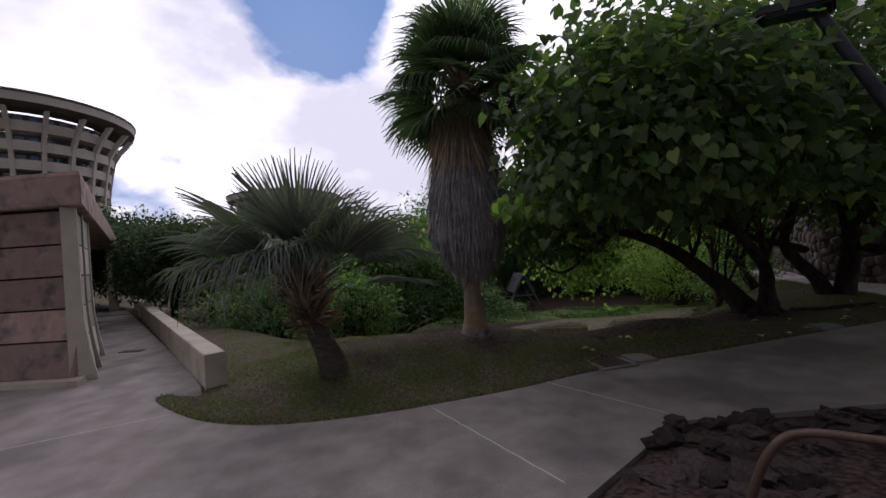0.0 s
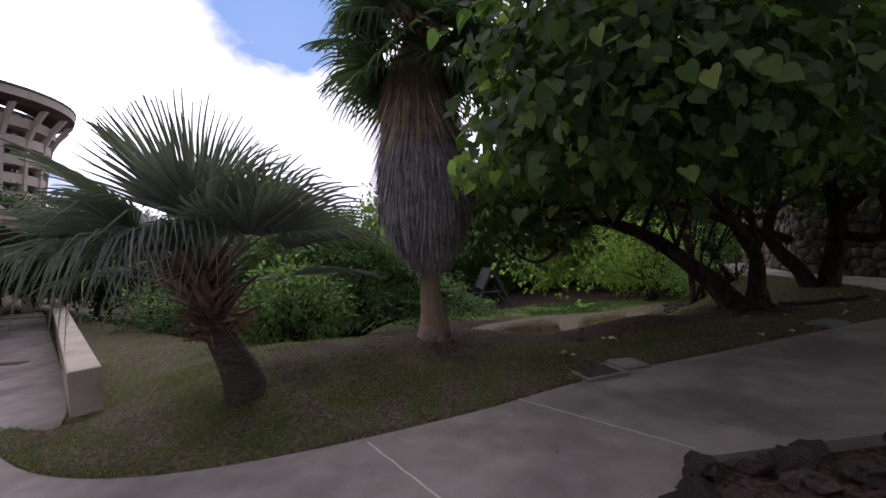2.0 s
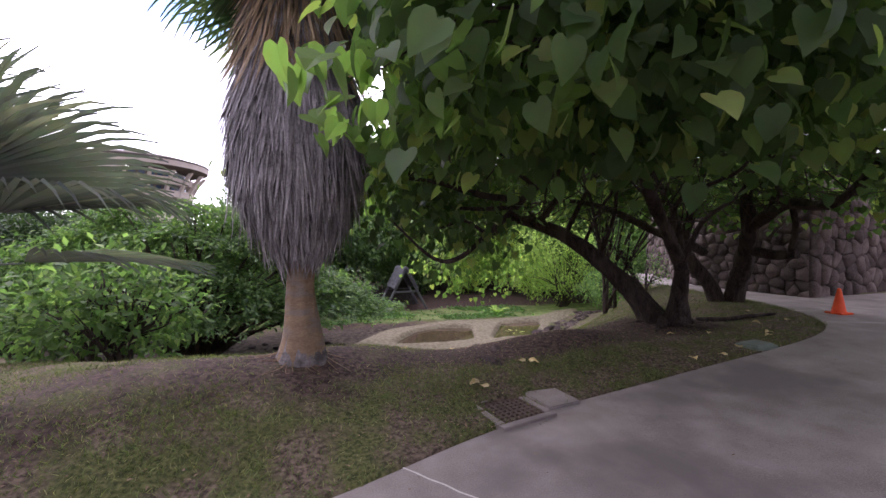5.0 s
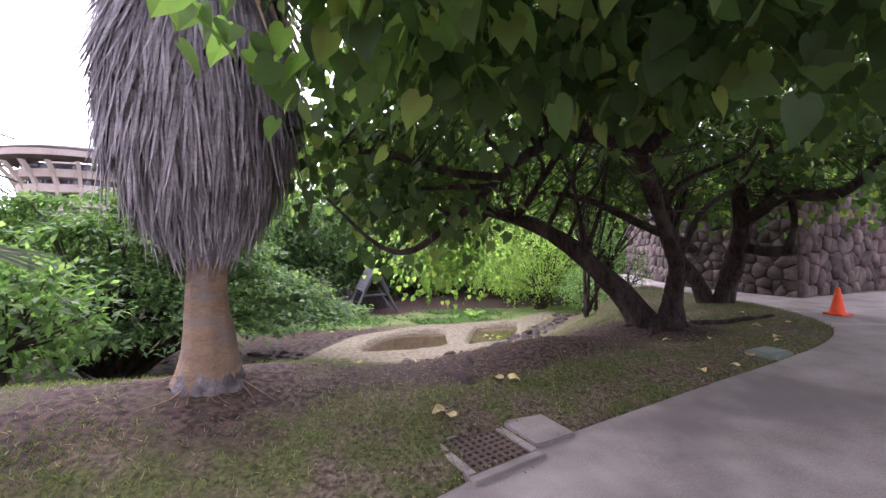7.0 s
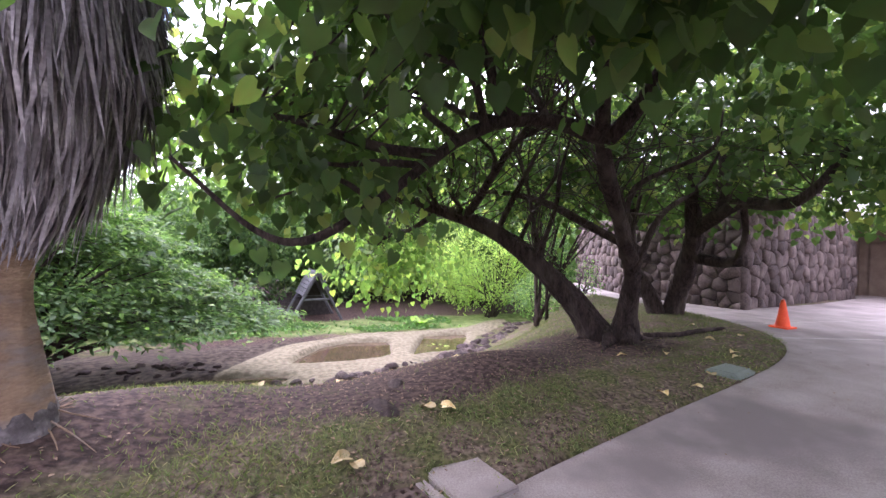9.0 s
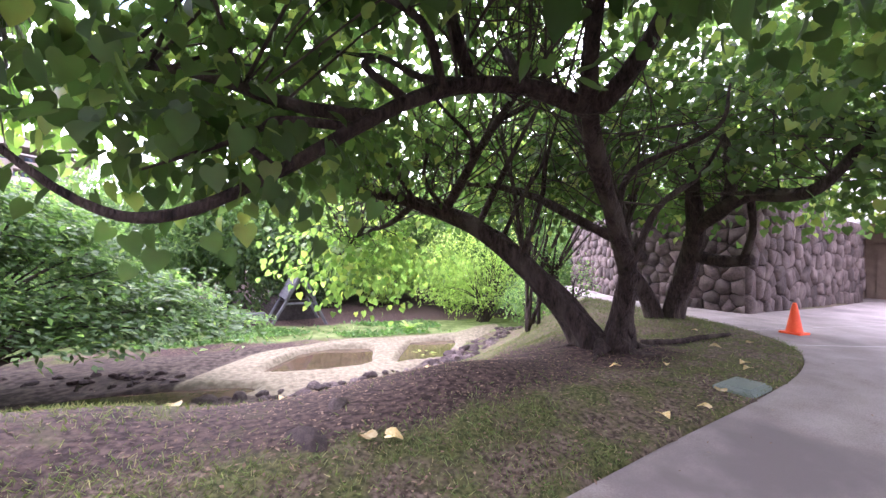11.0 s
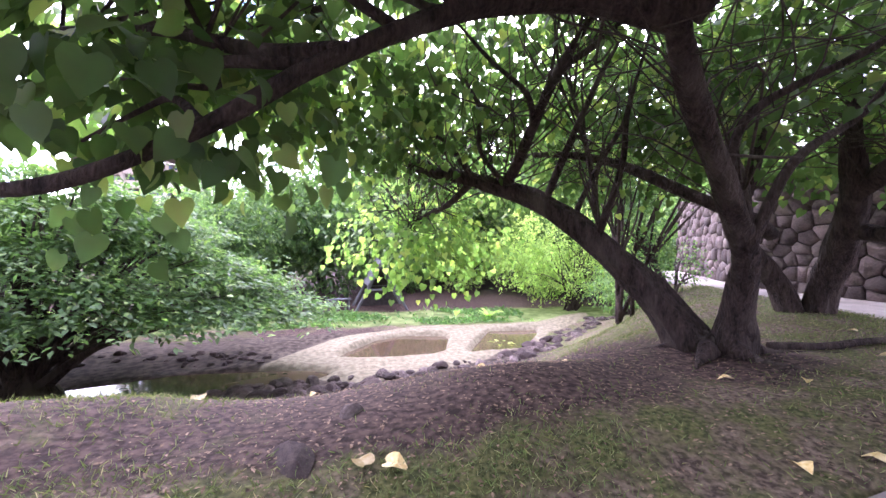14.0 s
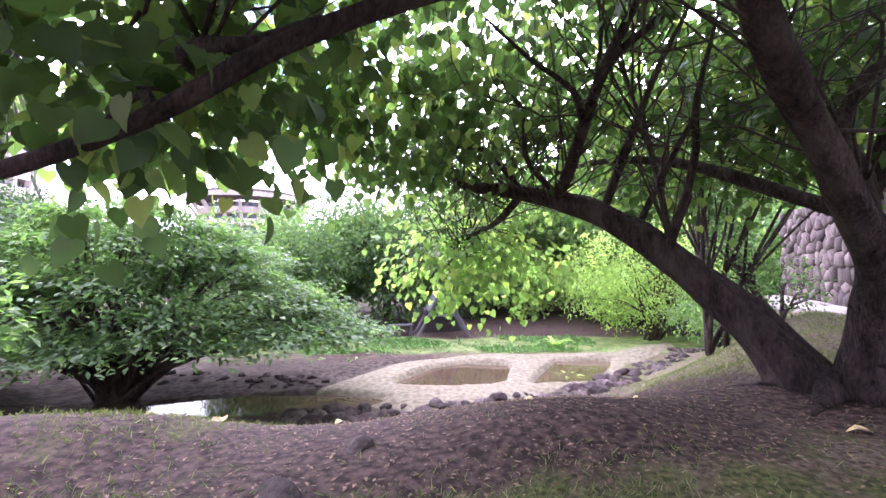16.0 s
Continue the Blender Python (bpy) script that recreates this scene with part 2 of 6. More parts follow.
def water_material():
    m = bpy.data.materials.new("muddy_water")
    m.use_nodes = True
    n, l = m.node_tree.nodes, m.node_tree.links
    b = n["Principled BSDF"]
    b.inputs["Roughness"].default_value, b.inputs["IOR"].default_value = 0.06, 1.33
    tc, a, ramp = n.new("ShaderNodeTexCoord"), n.new("ShaderNodeTexNoise"), n.new("ShaderNodeValToRGB")
    a.inputs["Scale"].default_value, a.inputs["Detail"].default_value = 0.9, 6
    l.new(tc.outputs["Object"], a.inputs["Vector"])
    l.new(a.outputs["Fac"], ramp.inputs["Fac"])
    ramp.color_ramp.elements[0].position, ramp.color_ramp.elements[0].color = 0.35, (0.055, 0.038, 0.022, 1)
    ramp.color_ramp.elements[1].position, ramp.color_ramp.elements[1].color = 0.65, (0.11, 0.08, 0.048, 1)
    l.new(ramp.outputs["Color"], b.inputs["Base Color"])
    w, bp = n.new("ShaderNodeTexNoise"), n.new("ShaderNodeBump")
    w.inputs["Scale"].default_value, w.inputs["Detail"].default_value = 6, 3
    bp.inputs["Strength"].default_value, bp.inputs["Distance"].default_value = 0.06, 0.01
    l.new(tc.outputs["Object"], w.inputs["Vector"])
    l.new(w.outputs["Fac"], bp.inputs["Height"])
    l.new(bp.outputs["Normal"], b.inputs["Normal"])
    return m


WATER = water_material()


def ground_material():
    """Lawn, bare soil, pale sand and mud, by the four masks that the ground carries."""
    m = bpy.data.materials.new("garden_ground")
    m.use_nodes = True
    n, l = m.node_tree.nodes, m.node_tree.links
    b = n["Principled BSDF"]
    b.inputs["Roughness"].default_value, b.inputs["Specular IOR Level"].default_value = 0.95, 0.15
    tc = n.new("ShaderNodeTexCoord")

    def noise_at(scale, detail=6):
        node = n.new("ShaderNodeTexNoise")
        node.inputs["Scale"].default_value, node.inputs["Detail"].default_value = scale, detail
        l.new(tc.outputs["Object"], node.inputs["Vector"])
        return node.outputs["Fac"]

    def ramp(source, a, b2, lo=0.38, hi=0.62):
        node = n.new("ShaderNodeValToRGB")
        node.color_ramp.elements[0].position, node.color_ramp.elements[0].color = lo, (*a, 1)
        node.color_ramp.elements[1].position, node.color_ramp.elements[1].color = hi, (*b2, 1)
        l.new(source, node.inputs["Fac"])
        return node.outputs["Color"]

    def mix(fac, a, c):
        node = n.new("ShaderNodeMixRGB")
        l.new(fac, node.inputs["Fac"])
        l.new(a, node.inputs["Color1"])
        l.new(c, node.inputs["Color2"])
        return node.outputs["Color"]

    def mask(name, scale):
        at, mth, rg = n.new("ShaderNodeAttribute"), n.new("ShaderNodeMath"), n.new("ShaderNodeMapRange")
        at.attribute_name = name
        mth.operation = "ADD"
        l.new(at.outputs["Fac"], mth.inputs[0])
        l.new(noise_at(scale, 8), mth.inputs[1])
        rg.inputs["From Min"].default_value, rg.inputs["From Max"].default_value = 0.85, 1.12
        l.new(mth.outputs["Value"], rg.inputs["Value"])
        return rg.outputs["Result"]

    grass = mix(ramp(noise_at(2.6, 10), (0, 0, 0), (1, 1, 1), 0.42, 0.58), ramp(noise_at(30, 10), (0.04, 0.05, 0.016), (0.13, 0.135, 0.05)), ramp(noise_at(26, 12), (0.05, 0.036, 0.027), (0.19, 0.145, 0.105)))
    soil = ramp(noise_at(18, 12), (0.023, 0.0145, 0.012), (0.098, 0.065, 0.053))
    sand = ramp(noise_at(9, 8), (0.13, 0.113, 0.072), (0.225, 0.198, 0.132))
    mud = ramp(noise_at(7, 10), (0.024, 0.018, 0.013), (0.082, 0.064, 0.048))
    far = ramp(noise_at(3, 8), (0.075, 0.11, 0.03), (0.16, 0.20, 0.07))
    colour = mix(mask("soil", 1.7), grass, soil)
    colour = mix(mask("green", 0.8), colour, far)
    colour = mix(mask("mud", 1.3), colour, mud)
    colour = mix(mask("sand", 2.0), colour, sand)
    l.new(colour, b.inputs["Base Color"])
    bp = n.new("ShaderNodeBump")
    bp.inputs["Strength"].default_value, bp.inputs["Distance"].default_value = 0.5, 0.03
    l.new(noise_at(30, 12), bp.inputs["Height"])
    l.new(bp.outputs["Normal"], b.inputs["Normal"])
    return m


GROUND = ground_material()


# ---- building helpers ----
def mesh_of(name, verts, faces, smooth=False):
    me = bpy.data.meshes.new(name)
    me.from_pydata([tuple(v) for v in verts], [], [tuple(f) for f in faces])
    if smooth:
        me.polygons.foreach_set("use_smooth", [True] * len(me.polygons))
    me.update()
    return me


def solid(name, me, mat, parent=None, label=""):
    """A mesh object, as a part under a parent or as a thing of its own."""
    if not me.materials:
        me.materials.append(mat)
    ob = new(name, me)
    ob.parent = parent
    if label:
        ob["label"] = label
    return ob


def thing(name, place, label, category, group="", turn=0.0):
    e = new(name)
    e.empty_display_size = 0.2
    e.matrix_basis = pose(*place, 0, 0, turn)
    return tagged(e, label, category, group)


def bm_mesh(name, bm, smooth=False):
    me = bpy.data.meshes.new(name)
    bmesh.ops.recalc_face_normals(bm, faces=bm.faces)
    bm.to_mesh(me)
    bm.free()
    if smooth:
        me.polygons.foreach_set("use_smooth", [True] * len(me.polygons))
    return me


def box_mesh(name, sx, sy, sz, at=(0, 0, 0), bevel=0.01, m=None):
    bm = bmesh.new()
    bmesh.ops.create_cube(bm, size=1.0)
    for v in bm.verts:
        v.co = Vector((v.co.x * sx, v.co.y * sy, v.co.z * sz))
    if bevel:
        bmesh.ops.bevel(bm, geom=bm.edges[:], offset=bevel, segments=2, affect="EDGES")
    for v in bm.verts:
        v.co += Vector(at)
    if m:
        bm.transform(m)
    return bm_mesh(name, bm)


def prism_mesh(name, outline, z0, z1, bevel=0.012):
    bm = bmesh.new()
    low = [bm.verts.new((x, y, z0)) for x, y in outline]
    face = bm.faces.new(low)
    up = bmesh.ops.extrude_face_region(bm, geom=[face])
    for v in [g for g in up["geom"] if isinstance(g, bmesh.types.BMVert)]:
        v.co.z = z1
    if bevel:
        bmesh.ops.bevel(bm, geom=bm.edges[:], offset=bevel, segments=2, affect="EDGES")
    return bm_mesh(name, bm)


def smooth_line(points, steps=6):
    """A Catmull-Rom curve through points."""
    p = [np.array(q, float) for q in points]
    p = [2 * p[0] - p[1], *p, 2 * p[-1] - p[-2]]
    out = []
    for a, b, c, d2 in zip(p, p[1:], p[2:], p[3:]):
        for k in range(steps):
            u = k / steps
            out.append(0.5 * (2 * b + (c - a) * u + (2 * a - 5 * b + 4 * c - d2) * u * u + (3 * b - a - 3 * c + d2) * u**3))
    out.append(p[-2])
    return out


def tube_data(points, radii, sides=8, rough=0.0, rng=None, steps=5):
    """Verts and faces of a limb along a smooth line, with an uneven skin."""
    line = smooth_line(points, steps)
    rad = np.interp(np.linspace(0, 1, len(line)), np.linspace(0, 1, len(radii)), radii)
    verts, faces, last = [], [], None
    for i, (p, r) in enumerate(zip(line, rad)):
        d2 = line[min(i + 1, len(line) - 1)] - line[max(i - 1, 0)]
        d2 = d2 / (np.linalg.norm(d2) + 1e-9)
        if last is None:
            last = np.cross(d2, (0.3, 0.9, 0.1))
        u = last - d2 * (last @ d2)
        u /= np.linalg.norm(u) + 1e-9
        v, last = np.cross(d2, u), u
        for k in range(sides):
            a = 2 * math.pi * k / sides
            side_at = Vector((math.cos(a), math.sin(a), 0))
            rr = r * (1 + rough * noise.noise(Vector(p * 2.3) + side_at * 1.3) + 0.9 * rough * noise.noise(Vector(p * 1.6) + side_at * 5.5))
            verts.append(p + rr * (math.cos(a) * u + math.sin(a) * v))
        if i:
            o = (i - 1) * sides
            faces += [(o + k, o + (k + 1) % sides, o + sides + (k + 1) % sides, o + sides + k) for k in range(sides)]
    faces.append(tuple(range(sides))[::-1])
    faces.append(tuple(len(verts) - sides + k for k in range(sides)))
    return verts, faces


def joined(chunks):
    verts, faces = [], []
    for v, f in chunks:
        o = len(verts)
        verts += list(v)
        faces += [tuple(i + o for i in g) for g in f]
    return verts, faces


def scatter_mesh(name, template, tris, place, ahead, up, size):
    """One mesh of many leaves: the template (x across, y along, z off the blade) set at every place."""
    place, ahead, up = (np.asarray(a, float) for a in (place, ahead, up))
    y = ahead / (np.linalg.norm(ahead, axis=1, keepdims=True) + 1e-9)
    x = np.cross(y, up)
    x /= np.linalg.norm(x, axis=1, keepdims=True) + 1e-9
    z = np.cross(x, y)
    t = np.asarray(template, float)
    size = np.asarray(size, float).reshape(-1, 1, 1)
    v = place[:, None] + size * (t[None, :, :1] * x[:, None] + t[None, :, 1:2] * y[:, None] + t[None, :, 2:] * z[:, None])
    f = np.asarray(tris)[None] + (np.arange(len(place)) * len(t))[:, None, None]
    me = bpy.data.meshes.new(name)
    v, f = v.reshape(-1, 3), f.reshape(-1, f.shape[-1])
    k = f.shape[1]
    me.vertices.add(len(v))
    me.vertices.foreach_set("co", v.ravel())
    me.loops.add(f.size)
    me.loops.foreach_set("vertex_index", f.ravel().astype(np.int32))
    me.polygons.add(len(f))
    me.polygons.foreach_set("loop_start", np.arange(0, f.size, k, dtype=np.int32))
    me.update(calc_edges=True)
    return me


# a heart-shaped leaf, folded along its midrib; 1 long
HEART_SIDE = [(-0.2, -0.16, 0.04), (-0.42, -0.09, 0.07), (-0.53, 0.16, 0.08), (-0.47, 0.43, 0.05), (-0.26, 0.75, -0.03)]
HEART = [(0, 0, 0), (0, 0.48, -0.05), (0, 1.05, -0.22)] + HEART_SIDE + [(-x, y, z) for x, y, z in HEART_SIDE]
HEART_TRIS = [(0, 4, 3), (0, 5, 4), (0, 1, 5), (1, 6, 5), (1, 7, 6), (1, 2, 7), (0, 8, 9), (0, 9, 10), (0, 10, 1), (1, 10, 11), (1, 11, 12), (1, 12, 2)]
OVAL = [(0, 0, 0), (-0.24, 0.45, 0.05), (0, 1.0, -0.1), (0.24, 0.45, 0.05), (0, 0.5, -0.03)]
OVAL_TRIS = [(0, 4, 1), (4, 2, 1), (0, 3, 4), (4, 3, 2)]
BLADE = [(-0.06, 0, 0), (0.06, 0, 0), (0.03, 0.6, 0.05), (0, 1, 0.2)]
BLADE_TRIS = [(0, 1, 2), (0, 2, 3)]
RNG = np.random.default_rng(7)


def unit(n):
    v = RNG.normal(size=(n, 3))
    return v / np.linalg.norm(v, axis=1, keepdims=True)


def smoothstep(a, b, v):
    u = np.clip((v - a) / (b - a), 0, 1)
    return u * u * (3 - 2 * u)


# ---- ground ----
LAWN_EDGE = smooth_line([(-17.2, 19.2), (-10.5, 12.6), (-4.05, 6.15), (-4.36, 5.72), (-4.15, 5.35), (-3.0, 4.65), (-1.9, 4.43), (-0.6, 4.63), (1.1, 5.22), (2.3, 5.78), (3.7, 6.3), (5.2, 6.56), (6.7, 6.72), (7.9, 6.98), (9.1, 7.55), (9.9, 8.4), (10.4, 9.5), (10.8, 11.0), (11.0, 12.5), (11.6, 14.5), (12.6, 17.5)], 5)
FAR_SIDE = [(14.6, 17.5), (12.7, 14.6), (12.0, 12.8), (12.35, 11.3), (12.5, 10.1), (16.4, 10.35), (20.4, 11.0), (22.0, 14.5), (30.0, 15.0), (34.0, 4.3), (8.0, 4.3), (5.0, 4.15), (2.78, 4.08), (1.38, 2.78), (1.15, 2.4), (1.2, -4.0), (-16.0, -4.0), (-16.0, 6.55), (-6.98, 6.62), (-11.0, 11.0), (-18.8, 19.2)]
PATH_OUTLINE = np.array([tuple(p) for p in LAWN_EDGE] + FAR_SIDE)
POND_1 = np.array([(2.55, 14.85), (2.75, 15.3), (3.4, 16.3), (4.3, 16.75), (5.45, 16.55), (5.5, 16.2), (5.2, 15.0), (4.9, 14.75), (4.0, 14.45), (3.2, 14.5)])
POND_2 = np.array([(5.8, 14.7), (6.1, 15.4), (6.95, 16.95), (8.5, 16.95), (8.3, 16.4), (7.3, 15.0), (6.6, 14.7)])
STREAM = np.array(smooth_line([(-3.2, 12.9), (-1.6, 13.6), (0.0, 13.95), (1.6, 13.95), (2.4, 13.65), (1.3, 13.3), (0.0, 13.15), (-3.2, 12.9)], 4))
WASH = np.array(smooth_line([(-5.0, 15.3), (-1.0, 16.6), (1.0, 16.9), (1.3, 15.9), (-0.5, 15.0), (-5.0, 15.3)], 4))
CAUSEWAY = np.array(smooth_line([(0.9, 13.95), (1.7, 15.7), (3.0, 17.0), (4.9, 17.7), (6.9, 17.7), (8.9, 17.9), (11.4, 19.3), (10.8, 18.2), (8.9, 16.6), (7.6, 15.2), (6.0, 14.1), (4.8, 13.5), (3.8, 13.05), (2.8, 13.15), (0.9, 13.95)], 4))


def inside(poly, x, y):
    r = np.zeros(np.shape(x), bool)
    for (x0, y0), (x1, y1) in zip(poly, np.roll(poly, -1, 0)):
        r ^= ((y0 > y) != (y1 > y)) & (x < (x1 - x0) * (y - y0) / (y1 - y0 + 1e-12) + x0)
    return r


def off_line(poly, x, y, closed=True):
    """The distance to a line."""
    d2 = np.full(np.shape(x), 1e9)
    ends = np.roll(poly, -1, 0) if closed else poly[1:]
    for (x0, y0), (x1, y1) in zip(poly, ends):
        u = np.clip(((x - x0) * (x1 - x0) + (y - y0) * (y1 - y0)) / ((x1 - x0) ** 2 + (y1 - y0) ** 2 + 1e-12), 0, 1)
        d2 = np.minimum(d2, (x - x0 - u * (x1 - x0)) ** 2 + (y - y0 - u * (y1 - y0)) ** 2)
    return np.sqrt(d2)


def signed(poly, x, y):
    d2 = off_line(poly, x, y)
    return np.where(inside(poly, x, y), -d2, d2)


def path_level(x, y):
    return 0.27 * smoothstep(3.6, 8.0, x) + 0.36 * smoothstep(3.2, -0.3, y) * smoothstep(-5, -1, x)


def ground_level(x, y, path_dip=True):
    x, y = np.asarray(x, float), np.asarray(y, float)
    edge = off_line(np.array([tuple(p) for p in LAWN_EDGE]), x, y, False)
    lip = path_level(x, y) + 0.015
    rise = 0.40 * smoothstep(2.6, 0.6, x) * smoothstep(-4.5, -1.0, x) + 0.10 * smoothstep(2.0, 5.0, x) * smoothstep(10, 7, x)
    lawn = lip + rise * smoothstep(0.1, 2.0, edge) - 0.22 * smoothstep(4.2, 6.6, x) * smoothstep(10.5, 8.0, x) * smoothstep(0.25, 1.9, edge)
    lawn = lawn + 0.11 * smoothstep(1.2, 2.6, x) * smoothstep(7.5, 5.0, x) * smoothstep(0.15, 1.0, edge)
    crest = 7.75 - 0.6 * smoothstep(1.9, 0.2, x) + 0.14 * np.clip(x - 3.0, 0, 3) + 0.95 * np.clip(x - 6.0, 0, 6) + 0.75 * np.maximum(-1.5 - x, 0)
    length = 4.6 + 0.28 * np.clip(x - 3.0, 0, 3) - 0.15 * np.clip(x - 6.0, 0, 6)
    z = lawn + (-1.50 - lawn) * smoothstep(0, 1, (y - crest) / length)
    z = z + 0.05 * np.maximum(y - 22, 0) * smoothstep(22, 30, y)
    z = np.minimum(z, np.where(y > 20, 1.5, 9))
    z = z + 0.02 * np.sin(x * 2.1 + 1.3 * y) * smoothstep(0.3, 1.5, edge) + 0.015 * np.sin(3.7 * y - 2.2 * x) * smoothstep(0.3, 1.5, edge)
    for poly, depth, soft in ((POND_1, 0.26, 0.11), (POND_2, 0.26, 0.11), (STREAM, 0.36, 0.32), (WASH, -0.06, 0.6)):
        z = z - depth * smoothstep(soft, -soft, signed(poly, x, y))
    z = z + 0.07 * smoothstep(0.1, -0.25, signed(CAUSEWAY, x, y))
    for cx, cy, half, turn in ((2.84, 6.24, 0.2, 0.28), (3.36, 6.40, 0.15, 0.21)):
        c, s2 = math.cos(turn), math.sin(turn)
        u, v = (x - cx) * c + (y - cy) * s2, (y - cy) * c - (x - cx) * s2
        z = np.where((np.abs(u) < half) & (np.abs(v) < half), np.minimum(z, -0.11), z)
    bed = signed(BED, x, y)
    z = np.where(bed < 0.1, path_level(x, y) - 0.06 + 0.17 * smoothstep(0.08, -0.24, bed) + 0.13 * smoothstep(-0.1, -1.5, bed), z)
    return np.where(inside(PATH_OUTLINE, x, y) & path_dip, path_level(x, y) - 0.1, z)


BED = np.array([(2.7, 4.0), (1.42, 2.75), (1.25, 2.4), (1.3, -4.0), (30.0, -4.0), (30.0, 4.2), (8.0, 4.22), (5.0, 4.07)])


def spread(lo, hi, step, far_lo, far_hi):
    mid = list(np.arange(lo, hi + 1e-6, step))
    a, b, s = [], [], step
    while (a[-1] if a else lo) > far_lo:
        s *= 1.28
        a.append((a[-1] if a else lo) - s)
    s = step
    while (b[-1] if b else hi) < far_hi:
        s *= 1.28
        b.append((b[-1] if b else hi) + s)
    return np.array(a[::-1] + mid + b)


gx, gy = spread(-7.5, 13.5, 0.115, -600, 600), spread(2.0, 19.5, 0.115, -600, 900)
GX, GY = np.meshgrid(gx, gy)
GZ = ground_level(GX, GY)
w, h = len(gx), len(gy)
idx = np.arange(w * h).reshape(h, w)
quads = np.stack([idx[:-1, :-1], idx[:-1, 1:], idx[1:, 1:], idx[1:, :-1]], -1).reshape(-1, 4)
me = bpy.data.meshes.new("ground")
me.from_pydata(np.stack([GX, GY, GZ], -1).reshape(-1, 3).tolist(), [], quads.tolist())
me.polygons.foreach_set("use_smooth", [True] * len(me.polygons))
edge_d = off_line(np.array([tuple(p) for p in LAWN_EDGE]), GX, GY, False)
soil = 0.78 * smoothstep(0.6, 1.4, edge_d) * smoothstep(1.4, 3.2, GX) * smoothstep(13.5, 11.5, GY) * smoothstep(7.2, 5.6, GX - 0.25 * (GY - 8))
soil = np.maximum(soil, 0.7 * smoothstep(1.5, 0.4, np.hypot(GX - 6.9, GY - 8.5)))
soil = np.maximum(soil, 0.75 * smoothstep(20.3, 21.0, GY) * smoothstep(30.0, 26.0, GY))
soil = np.maximum(soil, 0.55 * smoothstep(1.6, 0.3, np.hypot(GX - 0.8, GY - 7.0)))
soil = np.maximum(soil, 0.6 * smoothstep(1.5, 0.4, np.hypot(GX + 1.2, GY - 6.6)))
soil = np.maximum(soil, 0.8 * smoothstep(0.0, -0.3, signed(BED, GX, GY)))
soil = np.maximum(soil, 0.62 * smoothstep(-3.0, 0.5, GX) * smoothstep(5.5, 3.0, GX) * smoothstep(0.6, 1.7, edge_d))
basin = smoothstep(11.0, 12.4, GY - 0.25 * np.maximum(GX - 3, 0)) * smoothstep(18.5, 16.0, GY) * smoothstep(-12, -5, GX)
masks = {"soil": soil, "mud": 0.8 * basin * smoothstep(9, 6.5, GX), "green": 0.75 * smoothstep(17.2, 18.4, GY) * smoothstep(21.0, 20.4, GY),
         "sand": 0.85 * smoothstep(0.25, -0.1, signed(CAUSEWAY, GX, GY))}
for key, value in masks.items():
    me.attributes.new(key, "FLOAT", "POINT").data.foreach_set("value", value.ravel().astype(np.float32))
ground = tagged(solid("ground", me, GROUND), "sloping garden lawn with bare brown soil and mud", "ground", kind="structure")


def sheet(name, outline, level, mat, thick, step=0.4):
    """A slab that follows level(x, y) inside an outline."""
    outline = np.asarray(outline, float)
    xs, ys = np.arange(-8, 14, step), np.arange(-4, 18, step)
    px, py = (a.ravel() for a in np.meshgrid(xs, ys))
    keep = signed(outline, px, py) < -step * 0.5
    pts = [Vector(p) for p in outline] + [Vector((a, b)) for a, b in zip(px[keep], py[keep])]
    n = len(outline)
    v, e, f, *_ = geometry.delaunay_2d_cdt(pts, [(i, (i + 1) % n) for i in range(n)], [], 1, 1e-5)
    zz = level(np.array([p.x for p in v]), np.array([p.y for p in v]))
    verts = [(p.x, p.y, z) for p, z in zip(v, zz)]
    faces = [tuple(t) for t in f]
    o = len(verts)
    zo = level(outline[:, 0], outline[:, 1])
    verts += [(*p, z) for p, z in zip(outline, zo)] + [(*p, z - thick) for p, z in zip(outline, zo)]
    faces += [(o + i, o + (i + 1) % n, o + n + (i + 1) % n, o + n + i) for i in range(n)]
    return solid(name, mesh_of(name, verts, faces), mat)


path = tagged(sheet("path", PATH_OUTLINE, path_level, CONCRETE, 0.14), "curving grey concrete garden path with pale joints", "path", kind="structure")


def joint(a, b, width=0.016):
    a, b = np.array(a, float), np.array(b, float)
    side = np.array([-(b - a)[1], (b - a)[0]]) / np.linalg.norm(b - a) * width / 2
    n, verts, faces = 14, [], []
    for i in range(n + 1):
        p = a + (b - a) * i / n
        jit = 0.004 * math.sin(i * 2.7)
        for s in (-1, 1):
            q = p + s * side + jit
            verts.append((*q, float(path_level(q[0], q[1])) + 0.004))
    faces = [(2 * i, 2 * i + 2, 2 * i + 3, 2 * i + 1) for i in range(n)]
    solid("joint_strip", mesh_of("joint_strip", verts, faces), JOINT, path)


joint((0.05, 4.74), (1.38, 2.95))
joint((1.66, 5.48), (2.86, 4.2))
joint((9.4, 7.8), (15.5, 5.5), 0.02)
joint((10.1, 8.75), (14.5, 8.2), 0.012)
joint((-3.6, 4.9), (-6.5, 3.2), 0.012)

water = tagged(solid("water", mesh_of("water", [(-9, 10.5, -1.545), (12, 10.5, -1.545), (12, 19.5, -1.545), (-9, 19.5, -1.545)], [(0, 1, 2, 3)]), WATER), "shallow muddy brown pond water, still", "water", kind="structure")

